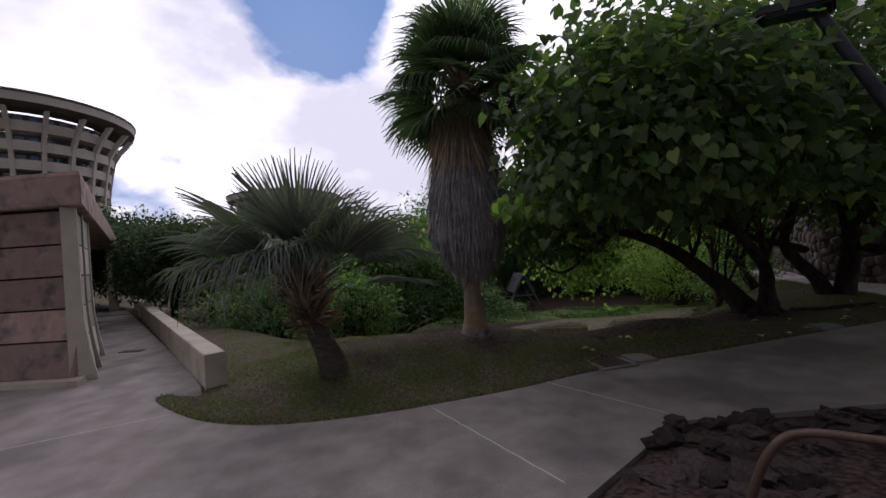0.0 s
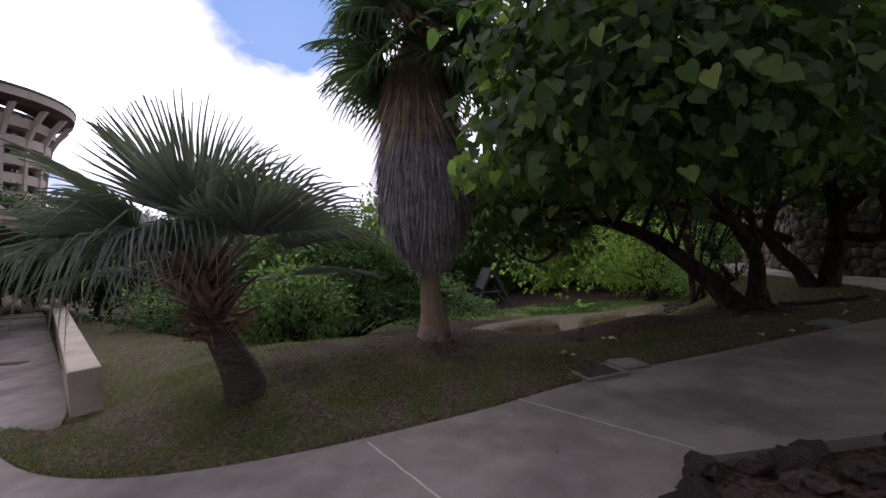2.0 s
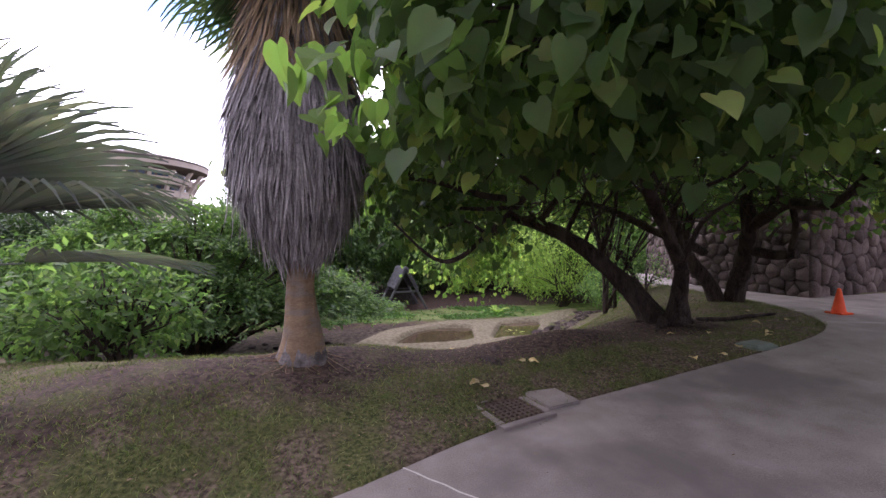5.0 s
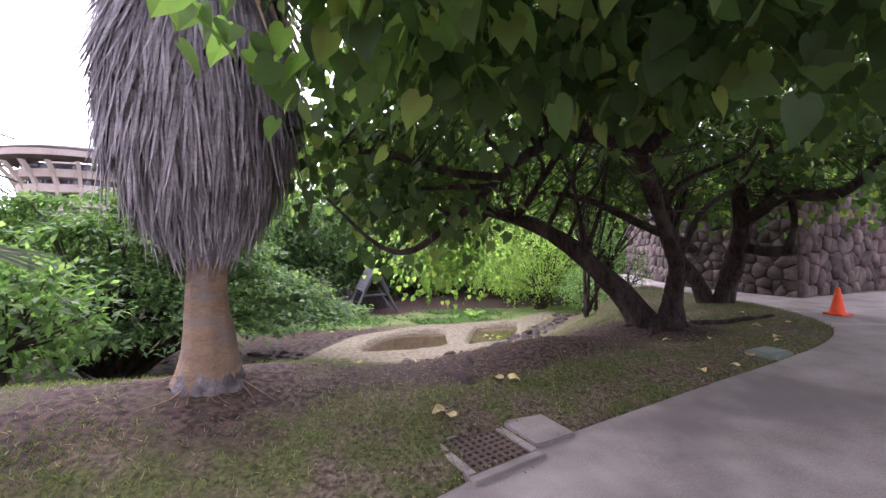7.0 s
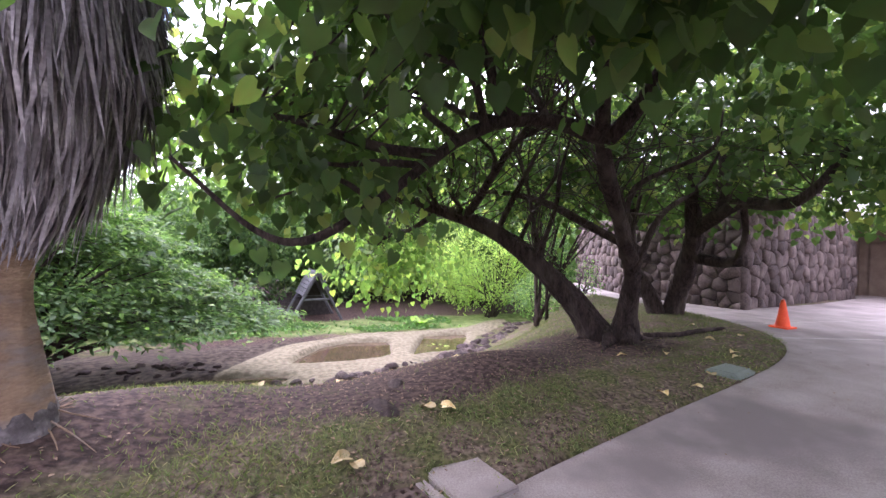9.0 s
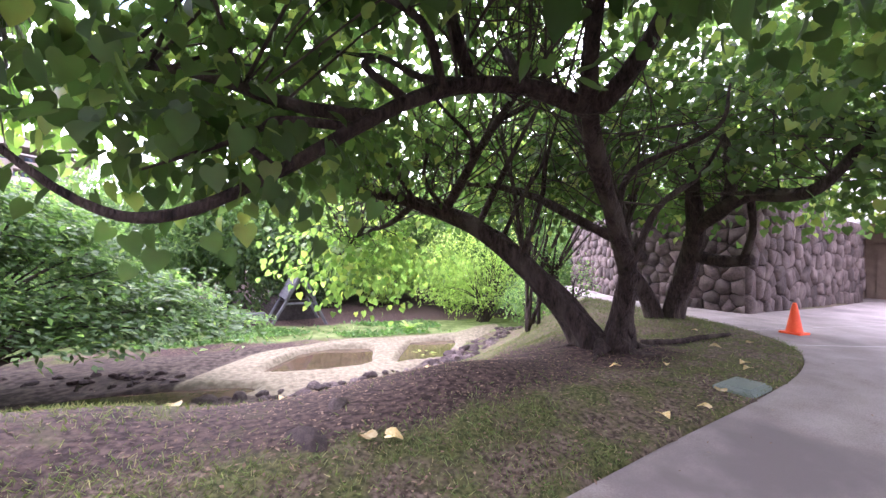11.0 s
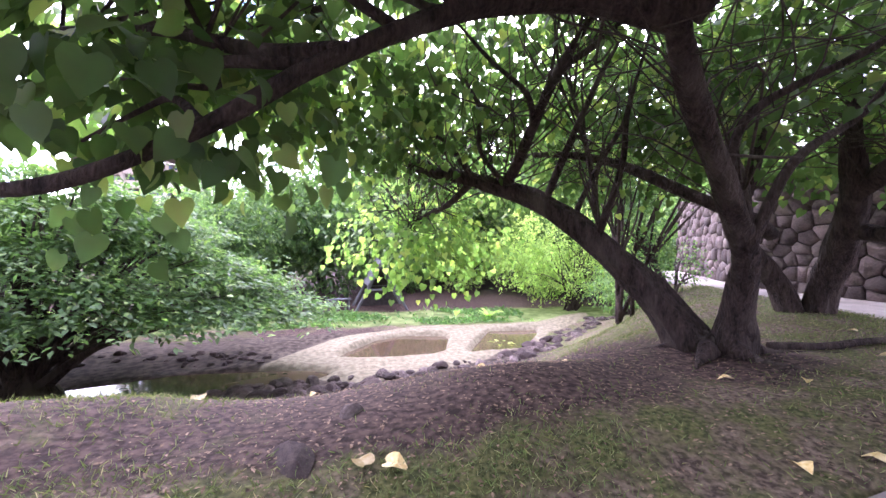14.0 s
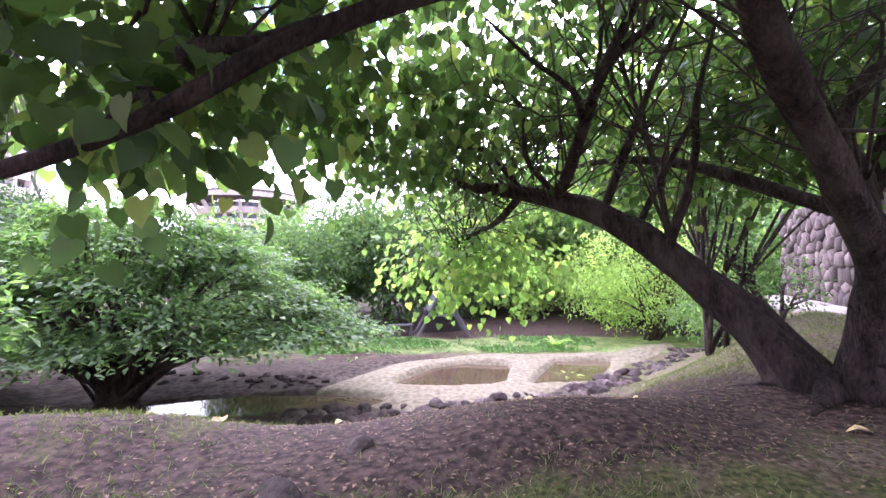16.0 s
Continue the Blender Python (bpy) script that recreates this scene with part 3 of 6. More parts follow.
# ---- low wall beside the walkway ----
d = np.array([-0.70, 0.714])
n2 = np.array([0.714, 0.70])
a, b = np.array([-3.72, 5.86]), np.array([-3.72, 5.86]) + d * 18.5
low_wall = thing("low_wall", (0, 0, 0), "low cream plastered garden wall beside the walkway", "wall")
low_wall["kind"] = "structure"
w0 = [a - n2 * 0.02, a + n2 * 0.30, b + n2 * 0.30, b - n2 * 0.02]
solid("body", prism_mesh("low_wall_body", [tuple(p) for p in w0], -0.5, 0.57, 0.012), PLASTER, low_wall)
solid("vent", box_mesh("wall_vent", 0.02, 0.22, 0.10, bevel=0.004, m=Matrix.Translation((*(a + d * 2.2 - n2 * 0.03), 0.30)) @ Matrix.Rotation(math.atan2(d[1], d[0]) - math.pi / 2, 4, "Z")), GREYPANEL, low_wall)

# ---- pavilion with concave concrete panel walls ----
pavilion = thing("pavilion", (-6.72, 6.72, 0), "low pavilion with pink concrete panel walls and a flat roof", "building")
pavilion["kind"] = "structure"


def panel(parent, along, out, start, wide, z0, z1, mat, flare):
    """A precast panel whose foot swings outwards."""
    k, verts, faces = 5, [], []
    for i in range(k + 1):
        z = z0 + (z1 - z0) * i / k
        o = flare * max(0, 1 - z / 1.7) ** 2
        for depth in (o, o - 0.12):
            for s in (start, start + wide):
                p = np.array(along) * s + np.array(out) * depth
                verts.append((p[0], p[1], z))
        if i:
            c = (i - 1) * 4
            faces += [(c, c + 1, c + 5, c + 4), (c + 2, c + 6, c + 7, c + 3), (c, c + 4, c + 6, c + 2), (c + 1, c + 3, c + 7, c + 5)]
    faces += [(0, 2, 3, 1), (4 * k, 4 * k + 1, 4 * k + 3, 4 * k + 2)]
    me = mesh_of("panel", verts, faces)
    return solid("panel", me, mat, parent)


rows_z = [0.12, 0.80, 1.40, 2.02, 2.63, 3.28]
for z0, z1 in zip(rows_z, rows_z[1:]):
    for start in (0.06, 2.76, 5.46):
        panel(pavilion, (-1, -0.02), (0, -1), start, 2.66, z0, z1 - 0.035, PANEL, 0.16)
side = np.array([-0.668, 0.744])
outw = np.array([0.744, 0.668])
for z0, z1 in zip(rows_z, rows_z[1:]):
    for start, wide in ((0.16, 1.0), (1.34, 1.3)):
        panel(pavilion, side, outw, start, wide, z0, z1 - 0.035, GREYPANEL, 0.12)
    panel(pavilion, side, outw, 17.5, 2.6, z0, z1 - 0.035, GREYPANEL, 0.0)
for s, wd in ((0.0, 0.14), (1.18, 0.14), (2.68, 0.14), (17.3, 0.18), (20.2, 0.2)):
    verts, faces = [], []
    for i in range(7):
        z = 3.3 * i / 6
        o = 0.17 * max(0, 1 - z / 1.7) ** 2 + 0.03
        for depth in (o, -0.2):
            for q in (s, s + wd):
                p = side * q + outw * depth
                verts.append((*p, z))
        if i:
            c = (i - 1) * 4
            faces += [(c, c + 1, c + 5, c + 4), (c + 2, c + 6, c + 7, c + 3), (c, c + 4, c + 6, c + 2), (c + 1, c + 3, c + 7, c + 5)]
    solid("pilaster", mesh_of("pilaster", verts, faces), GREYPANEL, pavilion)
core = [(-0.1, 0.14), (-9.0, 0.14), (-9.0, 6.0), (-3.2, 3.0), (-2.1, 2.0), (-0.3, 0.3)]
solid("wall_core", prism_mesh("pavilion_core", core, 0.0, 3.3, 0), MORTARSHADE, pavilion)
back = [tuple(side * 2.9 - outw * 2.4), tuple(side * 20.5 - outw * 2.4), tuple(side * 20.5 - outw * 2.6), tuple(side * 2.9 - outw * 2.6)]
solid("back_wall", prism_mesh("pavilion_back", back, 0, 3.3, 0), GREYPANEL, pavilion)
eave = [(0.34, -0.18), (-9.5, -0.30), (-9.5, 9.0)] + [tuple(side * 21 - outw * 3.0), tuple(side * 21 + outw * 0.32)]
solid("fascia", prism_mesh("pavilion_fascia", eave, 3.31, 3.86, 0.02), PANEL, pavilion, "weathered pink concrete roof fascia")
roof = [(0.28, -0.13), (-9.4, -0.26), (-9.4, 8.8)] + [tuple(side * 20.9 - outw * 2.9), tuple(side * 20.9 + outw * 0.28)]
solid("roof", prism_mesh("pavilion_roof", roof, 3.866, 3.95, 0.01), PANEL, pavilion)
solid("plinth", prism_mesh("pavilion_plinth", [(0.2, -0.36), (-9.0, -0.2), (-9.0, 0.1), (0.0, 0.1)], -0.2, 0.11, 0.012), PLASTER, pavilion)
walk_drain = thing("floor_drain", (-7.9, 9.1, 0.0), "rusty slotted drain cover in the concrete walkway", "drain cover")
solid("plate", box_mesh("drain_plate", 0.55, 0.22, 0.012, (0, 0, 0.008), 0.003), SOILRUST, walk_drain)


# ---- round towers ----
def tower(place, turn, name="tower"):
    """A round hotel tower that widens to a broad rim, with balconies between slanting ribs."""
    t = thing("round_tower", place, "round concrete tower with flared roof and rows of balconies", "building", "round towers", turn)
    floors, rim = 9, 28.2
    def radius(z):
        return 9.3 + 3.2 * (max(z, 0) / 27.0) ** 3
    seg = 72
    def ring(name, r0, r1, z0, z1, mat, thick=0.6):
        verts, faces = [], []
        for k in range(seg):
            c, s = math.cos(2 * math.pi * k / seg), math.sin(2 * math.pi * k / seg)
            verts += [(r0 * c, r0 * s, z0), (r1 * c, r1 * s, z1), ((r1 - thick) * c, (r1 - thick) * s, z1), ((r0 - thick) * c, (r0 - thick) * s, z0)]
        for k in range(seg):
            a, b = 4 * k, 4 * ((k + 1) % seg)
            faces += [(a, b, b + 1, a + 1), (a + 1, b + 1, b + 2, a + 2), (a + 3, a, b, b + 3)[::-1], (a + 2, b + 2, b + 3, a + 3)]
        return solid(name, mesh_of(name, verts, faces), mat, t)
    for i in range(floors):
        z = i * 2.9
        r = radius(z + 1)
        ring("balcony", r + 0.9, r + 1.0, z, z + 1.25, TOWERWHITE, 0.25)
        ring("slab", r + 0.9, r + 0.9, z - 0.3, z - 0.02, TOWERWHITE, 2.0)
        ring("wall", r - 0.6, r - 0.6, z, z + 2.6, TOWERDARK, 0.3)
        n = 40
        for k in range(n):
            ang = 2 * math.pi * (k + 0.5) / n
            m = Matrix.Rotation(ang, 4, "Z") @ Matrix.Translation((r - 0.45, 0, z + 1.5))
            wme = WINDOW_MESH
            ob = solid("window", wme, GLASS, t)
            ob.matrix_basis = m
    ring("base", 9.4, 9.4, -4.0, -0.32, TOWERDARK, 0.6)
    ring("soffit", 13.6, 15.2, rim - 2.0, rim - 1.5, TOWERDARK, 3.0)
    ring("rim", 15.2, 15.4, rim - 1.5, rim - 0.3, TOWERWHITE, 0.8)
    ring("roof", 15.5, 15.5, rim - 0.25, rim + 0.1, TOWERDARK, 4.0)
    ring("penthouse", 11.5, 11.5, rim + 0.15, rim + 1.2, TOWERWHITE, 0.5)
    for k in range(20):
        ang = 2 * math.pi * k / 20
        verts, faces = [], []
        for i in range(12):
            z = (rim - 2.4) * i / 11
            r = radius(z) + 1.25 + (2.2 * max(0, z / rim - 0.8) / 0.12 if z / rim > 0.8 else 0)
            r = min(r, 15.0)
            for q in (-0.28, 0.28):
                verts += [(r, q, z), (r - 0.9, q, z)]
            if i:
                c = (i - 1) * 4
                faces += [(c, c + 2, c + 6, c + 4), (c, c + 4, c + 5, c + 1), (c + 2, c + 3, c + 7, c + 6), (c + 1, c + 5, c + 7, c + 3)]
        ob = solid("rib", mesh_of("rib", verts, faces), TOWERWHITE, t)
        ob.matrix_basis = Matrix.Rotation(ang, 4, "Z")
    return t


WINDOW_MESH = box_mesh("tower_window", 0.12, 1.1, 1.4, bevel=0)
az1, az2 = radians(-49.5), radians(-24.6)
tower((0.6 + 100 * math.sin(az1), -0.3 + 100 * math.cos(az1), 2.0), 5)
tower((0.6 + 123 * math.sin(az2), -0.3 + 123 * math.cos(az2), -7.7), 0)


# ---- lava stone walls ----
def voronoi(width, height, cell, rng):
    """Cells of a jittered grid, clipped against their neighbours."""
    nx, ny = max(2, round(width / cell)), max(2, round(height / cell))
    seeds = [((i + 0.5 + rng.uniform(-0.42, 0.42)) * width / nx, (j + 0.5 + rng.uniform(-0.42, 0.42)) * height / ny) for j in range(ny) for i in range(nx)]
    out = []
    for s in seeds:
        poly = [(0, 0), (width, 0), (width, height), (0, height)]
        near = sorted(seeds, key=lambda q: (q[0] - s[0]) ** 2 + (q[1] - s[1]) ** 2)[1:14]
        for q in near:
            mx, my, dx, dy = (s[0] + q[0]) / 2, (s[1] + q[1]) / 2, q[0] - s[0], q[1] - s[1]
            cut = []
            for (x0, y0), (x1, y1) in zip(poly, poly[1:] + poly[:1]):
                f0, f1 = (x0 - mx) * dx + (y0 - my) * dy, (x1 - mx) * dx + (y1 - my) * dy
                if f0 <= 0:
                    cut.append((x0, y0))
                if f0 * f1 < 0:
                    u = f0 / (f0 - f1)
                    cut.append((x0 + u * (x1 - x0), y0 + u * (y1 - y0)))
            poly = cut
            if len(poly) < 3:
                break
        if len(poly) >= 3:
            out.append(poly)
    return out


def stone_wall(name, a, b, z0, z1, cell, label):
    """A lava stone wall from a to b; its face looks to the right of that line."""
    a, b = np.array(a, float), np.array(b, float)
    wide = np.linalg.norm(b - a)
    along = (b - a) / wide
    out = np.array([along[1], -along[0]])
    wall = thing(name, (*a, z0), label, "stone wall")
    wall["kind"] = "structure"
    wall.matrix_basis = Matrix.Translation((*a, z0)) @ Matrix.Rotation(math.atan2(along[1], along[0]), 4, "Z")
    solid("backing", prism_mesh(name + "_backing", [(0, 0.03), (wide, 0.03), (wide, 0.6), (0, 0.6)], -0.3, z1 - z0 - 0.05, 0), MORTARSHADE, wall)
    rng = random.Random(len(name) + int(wide * 10))
    for poly in voronoi(wide, z1 - z0, cell, rng):
        cx, cy = sum(p[0] for p in poly) / len(poly), sum(p[1] for p in poly) / len(poly)
        proud = rng.uniform(0.04, 0.11)
        verts, k = [], len(poly)
        for shrink, depth in ((0.985, 0.06), (0.965, -proud * 0.4), (0.80, -proud)):
            verts += [(cx + (x - cx) * shrink, depth, cy + (y - cy) * shrink) for x, y in poly]
        verts.append((cx + rng.uniform(-0.03, 0.03), -proud * 1.15, cy + rng.uniform(-0.03, 0.03)))
        faces = [(o + i, o + (i + 1) % k, o + k + (i + 1) % k, o + k + i) for o in (0, k) for i in range(k)]
        faces += [(2 * k + i, 2 * k + (i + 1) % k, 3 * k) for i in range(k)]
        solid("stone", mesh_of("stone", verts, faces, True), LAVA, wall)
    return wall


# ---- entrance at the end of the right-hand path ----
entry = thing("entrance", (22.2, 11.5, 0.25), "white roofed entrance with a recessed brown door", "building")
entry["kind"] = "structure"
entry.matrix_basis = pose(20.5, 11.25, 0.25, 0, 0, -76)
solid("roof", box_mesh("entry_roof", 8.6, 5.0, 1.3, (3.6, 2.5, 3.25), 0.03), WHITE, entry, "thick white roof edge")
solid("soffit", box_mesh("entry_soffit", 2.0, 4.6, 0.06, (0.95, 2.5, 2.56), 0.0), DOORWOOD, entry)
solid("back_wall", box_mesh("entry_back", 2.0, 0.2, 2.52, (0.95, 2.3, 1.26), 0.0), DOORWOOD, entry)
solid("lintel", box_mesh("entry_lintel", 1.9, 0.12, 0.5, (0.95, 1.9, 2.27), 0.01), DOORWOOD, entry)
leaf = solid("door", box_mesh("entry_door", 1.0, 0.06, 2.02, (0.75, 2.15, 1.01), 0.01), DOORWOOD, entry, "plain brown door")
solid("handle", box_mesh("entry_handle", 0.04, 0.09, 0.14, (1.15, 2.08, 1.0), 0.008), SOILRUST, leaf)
solid("column", box_mesh("entry_column", 3.6, 4.0, 2.58, (3.75, 2.2, 1.29), 0.02), WHITE, entry, "white plastered pier")
solid("side_wall", box_mesh("entry_side", 0.3, 2.3, 2.52, (-0.17, 1.3, 1.26), 0.02), DOORWOOD, entry)


def rock_mesh(seed, squash=0.7, detail=2, rough=0.35):
    bm = bmesh.new()
    bmesh.ops.create_icosphere(bm, subdivisions=detail, radius=1.0)
    r = random.Random(seed)
    cuts = [(Vector((r.uniform(-1, 1), r.uniform(-1, 1), r.uniform(-0.6, 1))).normalized(), r.uniform(0.55, 0.85)) for _ in range(7)]
    for v in bm.verts:
        p = v.co.normalized()
        k = 1 + rough * noise.noise(p * 1.4 + Vector((seed * 3.1, 0, 0))) + rough * 0.4 * noise.noise(p * 3.5 + Vector((0, seed * 1.7, 0)))
        q = p * k
        for cut, off in cuts:
            over = q.dot(cut) - off
            if over > 0:
                q = q - cut * over
        q.x = max(min(q.x, 0.86), -0.9)
        q.z = min(q.z, 0.8)
        v.co = Vector((q.x, q.y * 0.85, q.z * squash))
    return bm_mesh("stone_%d" % seed, bm, False)


# ---- palms ----
def fan_blade(n, radius, spread, cup, droop, tip, rng, split=0.5, drop_from=0.62):
    """A fan leaf: pleated segments, joined near the stalk, free and drooping at the tips. It points along +y."""
    verts, faces = [], []
    for i in range(n):
        a = -spread + 2 * spread * (i + 0.5) / n
        da = spread / n
        long = radius * (0.78 + 0.22 * math.cos(a * 0.7)) * rng.uniform(0.93, 1.05)
        fall = tip * rng.uniform(0.55, 1.35)
        rows = []
        for u in (0.04, 0.3, split, 0.7, 0.86, 1.0):
            r = long * u
            half = math.tan(da) * r * 0.98 if u <= split else math.tan(da) * long * split * max(0.04, (1 - (u - split) / (1 - split)) ** 0.8)
            sag = -droop * u * u - cup * (abs(a) / spread) ** 2 * u * -1
            bend = max(0, u - drop_from) / (1 - drop_from)
            r_out = r - fall * long * 0.5 * bend**1.6
            z = sag - fall * long * 0.75 * bend**1.4
            s, c = math.sin(a), math.cos(a)
            rows.append(((r_out * s - half * c, r_out * c + half * s, z + 0.012), (r_out * s, r_out * c, z - half * 0.5), (r_out * s + half * c, r_out * c - half * s, z + 0.012)))
        o = len(verts)
        for row in rows:
            verts += row
        for j in range(len(rows) - 1):
            q = o + 3 * j
            faces += [(q, q + 1, q + 4, q + 3), (q + 1, q + 2, q + 5, q + 4)]
    return verts, faces


def place_leaf(base, azimuth, lift, stalk, blade, roll=0.0):
    """The matrix of a leaf whose stalk leaves base at that azimuth and lift (degrees)."""
    return Matrix.Translation(base) @ Matrix.Rotation(radians(azimuth), 4, "Z") @ Matrix.Rotation(radians(lift), 4, "X") @ Matrix.Rotation(radians(roll), 4, "Y")


def stalk_data(length, width):
    verts, faces = [], []
    for i in range(6):
        u = i / 5
        w2, hgt = width * (1 - 0.65 * u), width * 0.5 * (1 - 0.5 * u)
        z = -0.06 * length * u * u
        verts += [(-w2, length * u, z), (0, length * u, z - hgt), (w2, length * u, z), (0, length * u, z + hgt * 0.4)]
        if i:
            c = 4 * (i - 1)
            faces += [(c + k, c + (k + 1) % 4, c + 4 + (k + 1) % 4, c + 4 + k) for k in range(4)]
    return verts, faces


def fan_palm():
    rng = random.Random(5)
    base = (-1.58, 5.72, float(ground_level(-1.58, 5.72)) - 0.03)
    palm = thing("fan_palm", base, "short leaning fan palm with grey-green drooping leaves on a lawn", "palm tree")
    top = Vector((-0.42, 0.0, 1.0))
    v, f = tube_data([(0.05, 0, -0.05), (0.0, 0, 0.2), (-0.12, 0, 0.5), (-0.25, 0, 0.8), (-0.36, 0, 1.15)], [0.25, 0.2, 0.175, 0.165, 0.18], 22, 0.16, None, 9)
    solid("trunk", mesh_of("fan_palm_trunk", v, f, True), FANBARK, palm)
    chunks = []
    for k in range(95):
        az, u = k * 137.5, k / 95
        z = 0.72 + 0.75 * u
        sv, sf = stalk_data(rng.uniform(0.2, 0.34) + 0.45 * u, rng.uniform(0.045, 0.085))
        m = Matrix.Translation((-0.14 - 0.36 * (z - 0.6), 0, z)) @ Matrix.Rotation(radians(az), 4, "Z") @ Matrix.Translation((0, 0.10, 0)) @ Matrix.Rotation(radians(rng.uniform(5, 45) + 32 * u), 4, "X") @ Matrix.Rotation(radians(rng.uniform(-25, 25)), 4, "Y")
        chunks.append(([m @ Vector(p) for p in sv], sf))
    for k in range(60):
        a = rng.uniform(0, 2 * math.pi)
        q = Vector((-0.27 + 0.2 * math.cos(a), 0.2 * math.sin(a), rng.uniform(0.75, 1.0)))
        w2 = Vector((math.cos(a + rng.uniform(-0.8, 0.8)), math.sin(a), rng.uniform(-0.9, 0.3))) * rng.uniform(0.12, 0.3)
        chunks.append(tube_data([q, q + w2 * 0.5 + Vector((0, 0, 0.02)), q + w2], [0.014, 0.01, 0.003], 4, 0, None, 2))
    v, f = joined(chunks)
    tagged(solid("trunk_sheath", mesh_of("fan_palm_boots", v, f), BOOT, palm, "torn brown leaf bases"), kind="stuff")
    # azimuth, lift, stalk, blade, droop of the tips
    leaves = [(25, 84, 0.80, 1.36, 0.05), (150, 82, 0.72, 1.34, 0.04), (-150, 78, 0.75, 1.38, 0.05), (85, 74, 0.78, 1.34, 0.06), (-85, 58, 0.72, 1.22, 0.08), (-35, 60, 0.75, 1.2, 0.08), (45, 64, 0.9, 1.3, 0.08),
              (112, 54, 0.95, 1.3, 0.14), (-105, 40, 0.9, 1.25, 0.12), (140, 48, 0.85, 1.2, 0.6), (-132, 52, 0.85, 1.25, 0.32), (5, 45, 1.0, 1.25, 0.2), (-62, 33, 0.95, 1.25, 0.14), (68, 42, 1.05, 1.3, 0.2),
              (98, 24, 1.15, 1.2, 0.6), (124, 30, 1.0, 1.1, 0.85), (-92, 24, 1.1, 1.25, 0.25), (-74, 8, 1.0, 1.25, 0.10), (178, 46, 0.6, 1.0, 1.05), (158, 40, 0.7, 1.05, 1.1), (-160, 44, 0.62, 1.0, 1.0), (78, 14, 1.15, 1.15, 0.5), (100, 38, 1.05, 1.3, 0.3), (-98, 36, 1.05, 1.34, 0.2)]
    for az, lift, stalk, size, tip in leaves:
        m = place_leaf(top + Vector((0.02, 0, 0.26 + 0.12 * lift / 90)), az, lift, stalk, size, rng.uniform(-38, 38))
        sv, sf = stalk_data(stalk, 0.042)
        leaf = solid("stalk", mesh_of("stalk", sv, sf, True), BOOT if tip > 0.2 else FROND, palm)
        leaf.matrix_basis = m
        bv, bf = fan_blade(30, size, radians(rng.uniform(58, 74) if lift > 60 else rng.uniform(68, 88)), 0.18, 0.05, tip, rng, 0.46 if tip < 0.3 else 0.42, 0.66 if tip < 0.3 else 0.5)
        blade = solid("blade", mesh_of("blade", bv, bf), FROND, leaf, "grey-green fan blade")
        blade.matrix_basis = Matrix.Translation((0, stalk, -0.06 * stalk)) @ Matrix.Rotation(radians(-rng.uniform(0, 14)), 4, "X")
    v, f = [], []
    for k in range(26):
        sv, sf = tube_data([(0, 0, 0), (0.05, 0.25, 0.2), (0.1 * rng.uniform(-1, 1), 0.5, 0.22 - 0.2 * rng.random())], [0.012, 0.007, 0.003], 4)
        m = Matrix.Translation(top + Vector((0, 0, 0.2))) @ Matrix.Rotation(radians(150 + rng.uniform(-40, 40)), 4, "Z") @ Matrix.Rotation(radians(rng.uniform(0, 30)), 4, "X")
        v.append(([m @ Vector(p) for p in sv], sf))
    vv, ff = joined(v)
    tagged(solid("flower_stalk", mesh_of("flower_stalk", vv, ff), BROWNFROND, palm, "dry brown flower stalks"), kind="stuff")


fan_palm()


def strips(name, count, where, length, width, lean, rng):
    """Hanging dead leaf strips round an axis: where(u) gives height and radius."""
    place, ahead, up, size = [], [], [], []
    for _ in range(count):
        u, a = rng.random(), rng.uniform(0, 2 * math.pi)
        z, r = where(u)
        r *= rng.uniform(0.93, 1.05)
        c, s = math.cos(a), math.sin(a)
        place.append((r * c, r * s, z))
        tilt = lean(u) + rng.uniform(-0.16, 0.2)
        ahead.append((tilt * c + rng.uniform(-0.16, 0.16), tilt * s + rng.uniform(-0.16, 0.16), -1))
        up.append((c + rng.uniform(-0.5, 0.5), s + rng.uniform(-0.5, 0.5), 0.2))
        size.append(rng.uniform(*length))
    t = [(-width, 0, 0), (width, 0, 0), (width * 0.9, 0.45, 0.02), (-width * 0.9, 0.45, 0.02), (width * 0.55, 0.8, 0.06), (-width * 0.55, 0.8, 0.06), (0, 1, 0.1)]
    tris = [(0, 1, 2), (0, 2, 3), (3, 2, 4), (3, 4, 5), (5, 4, 6)]
    return scatter_mesh(name, t, tris, place, ahead, up, size)


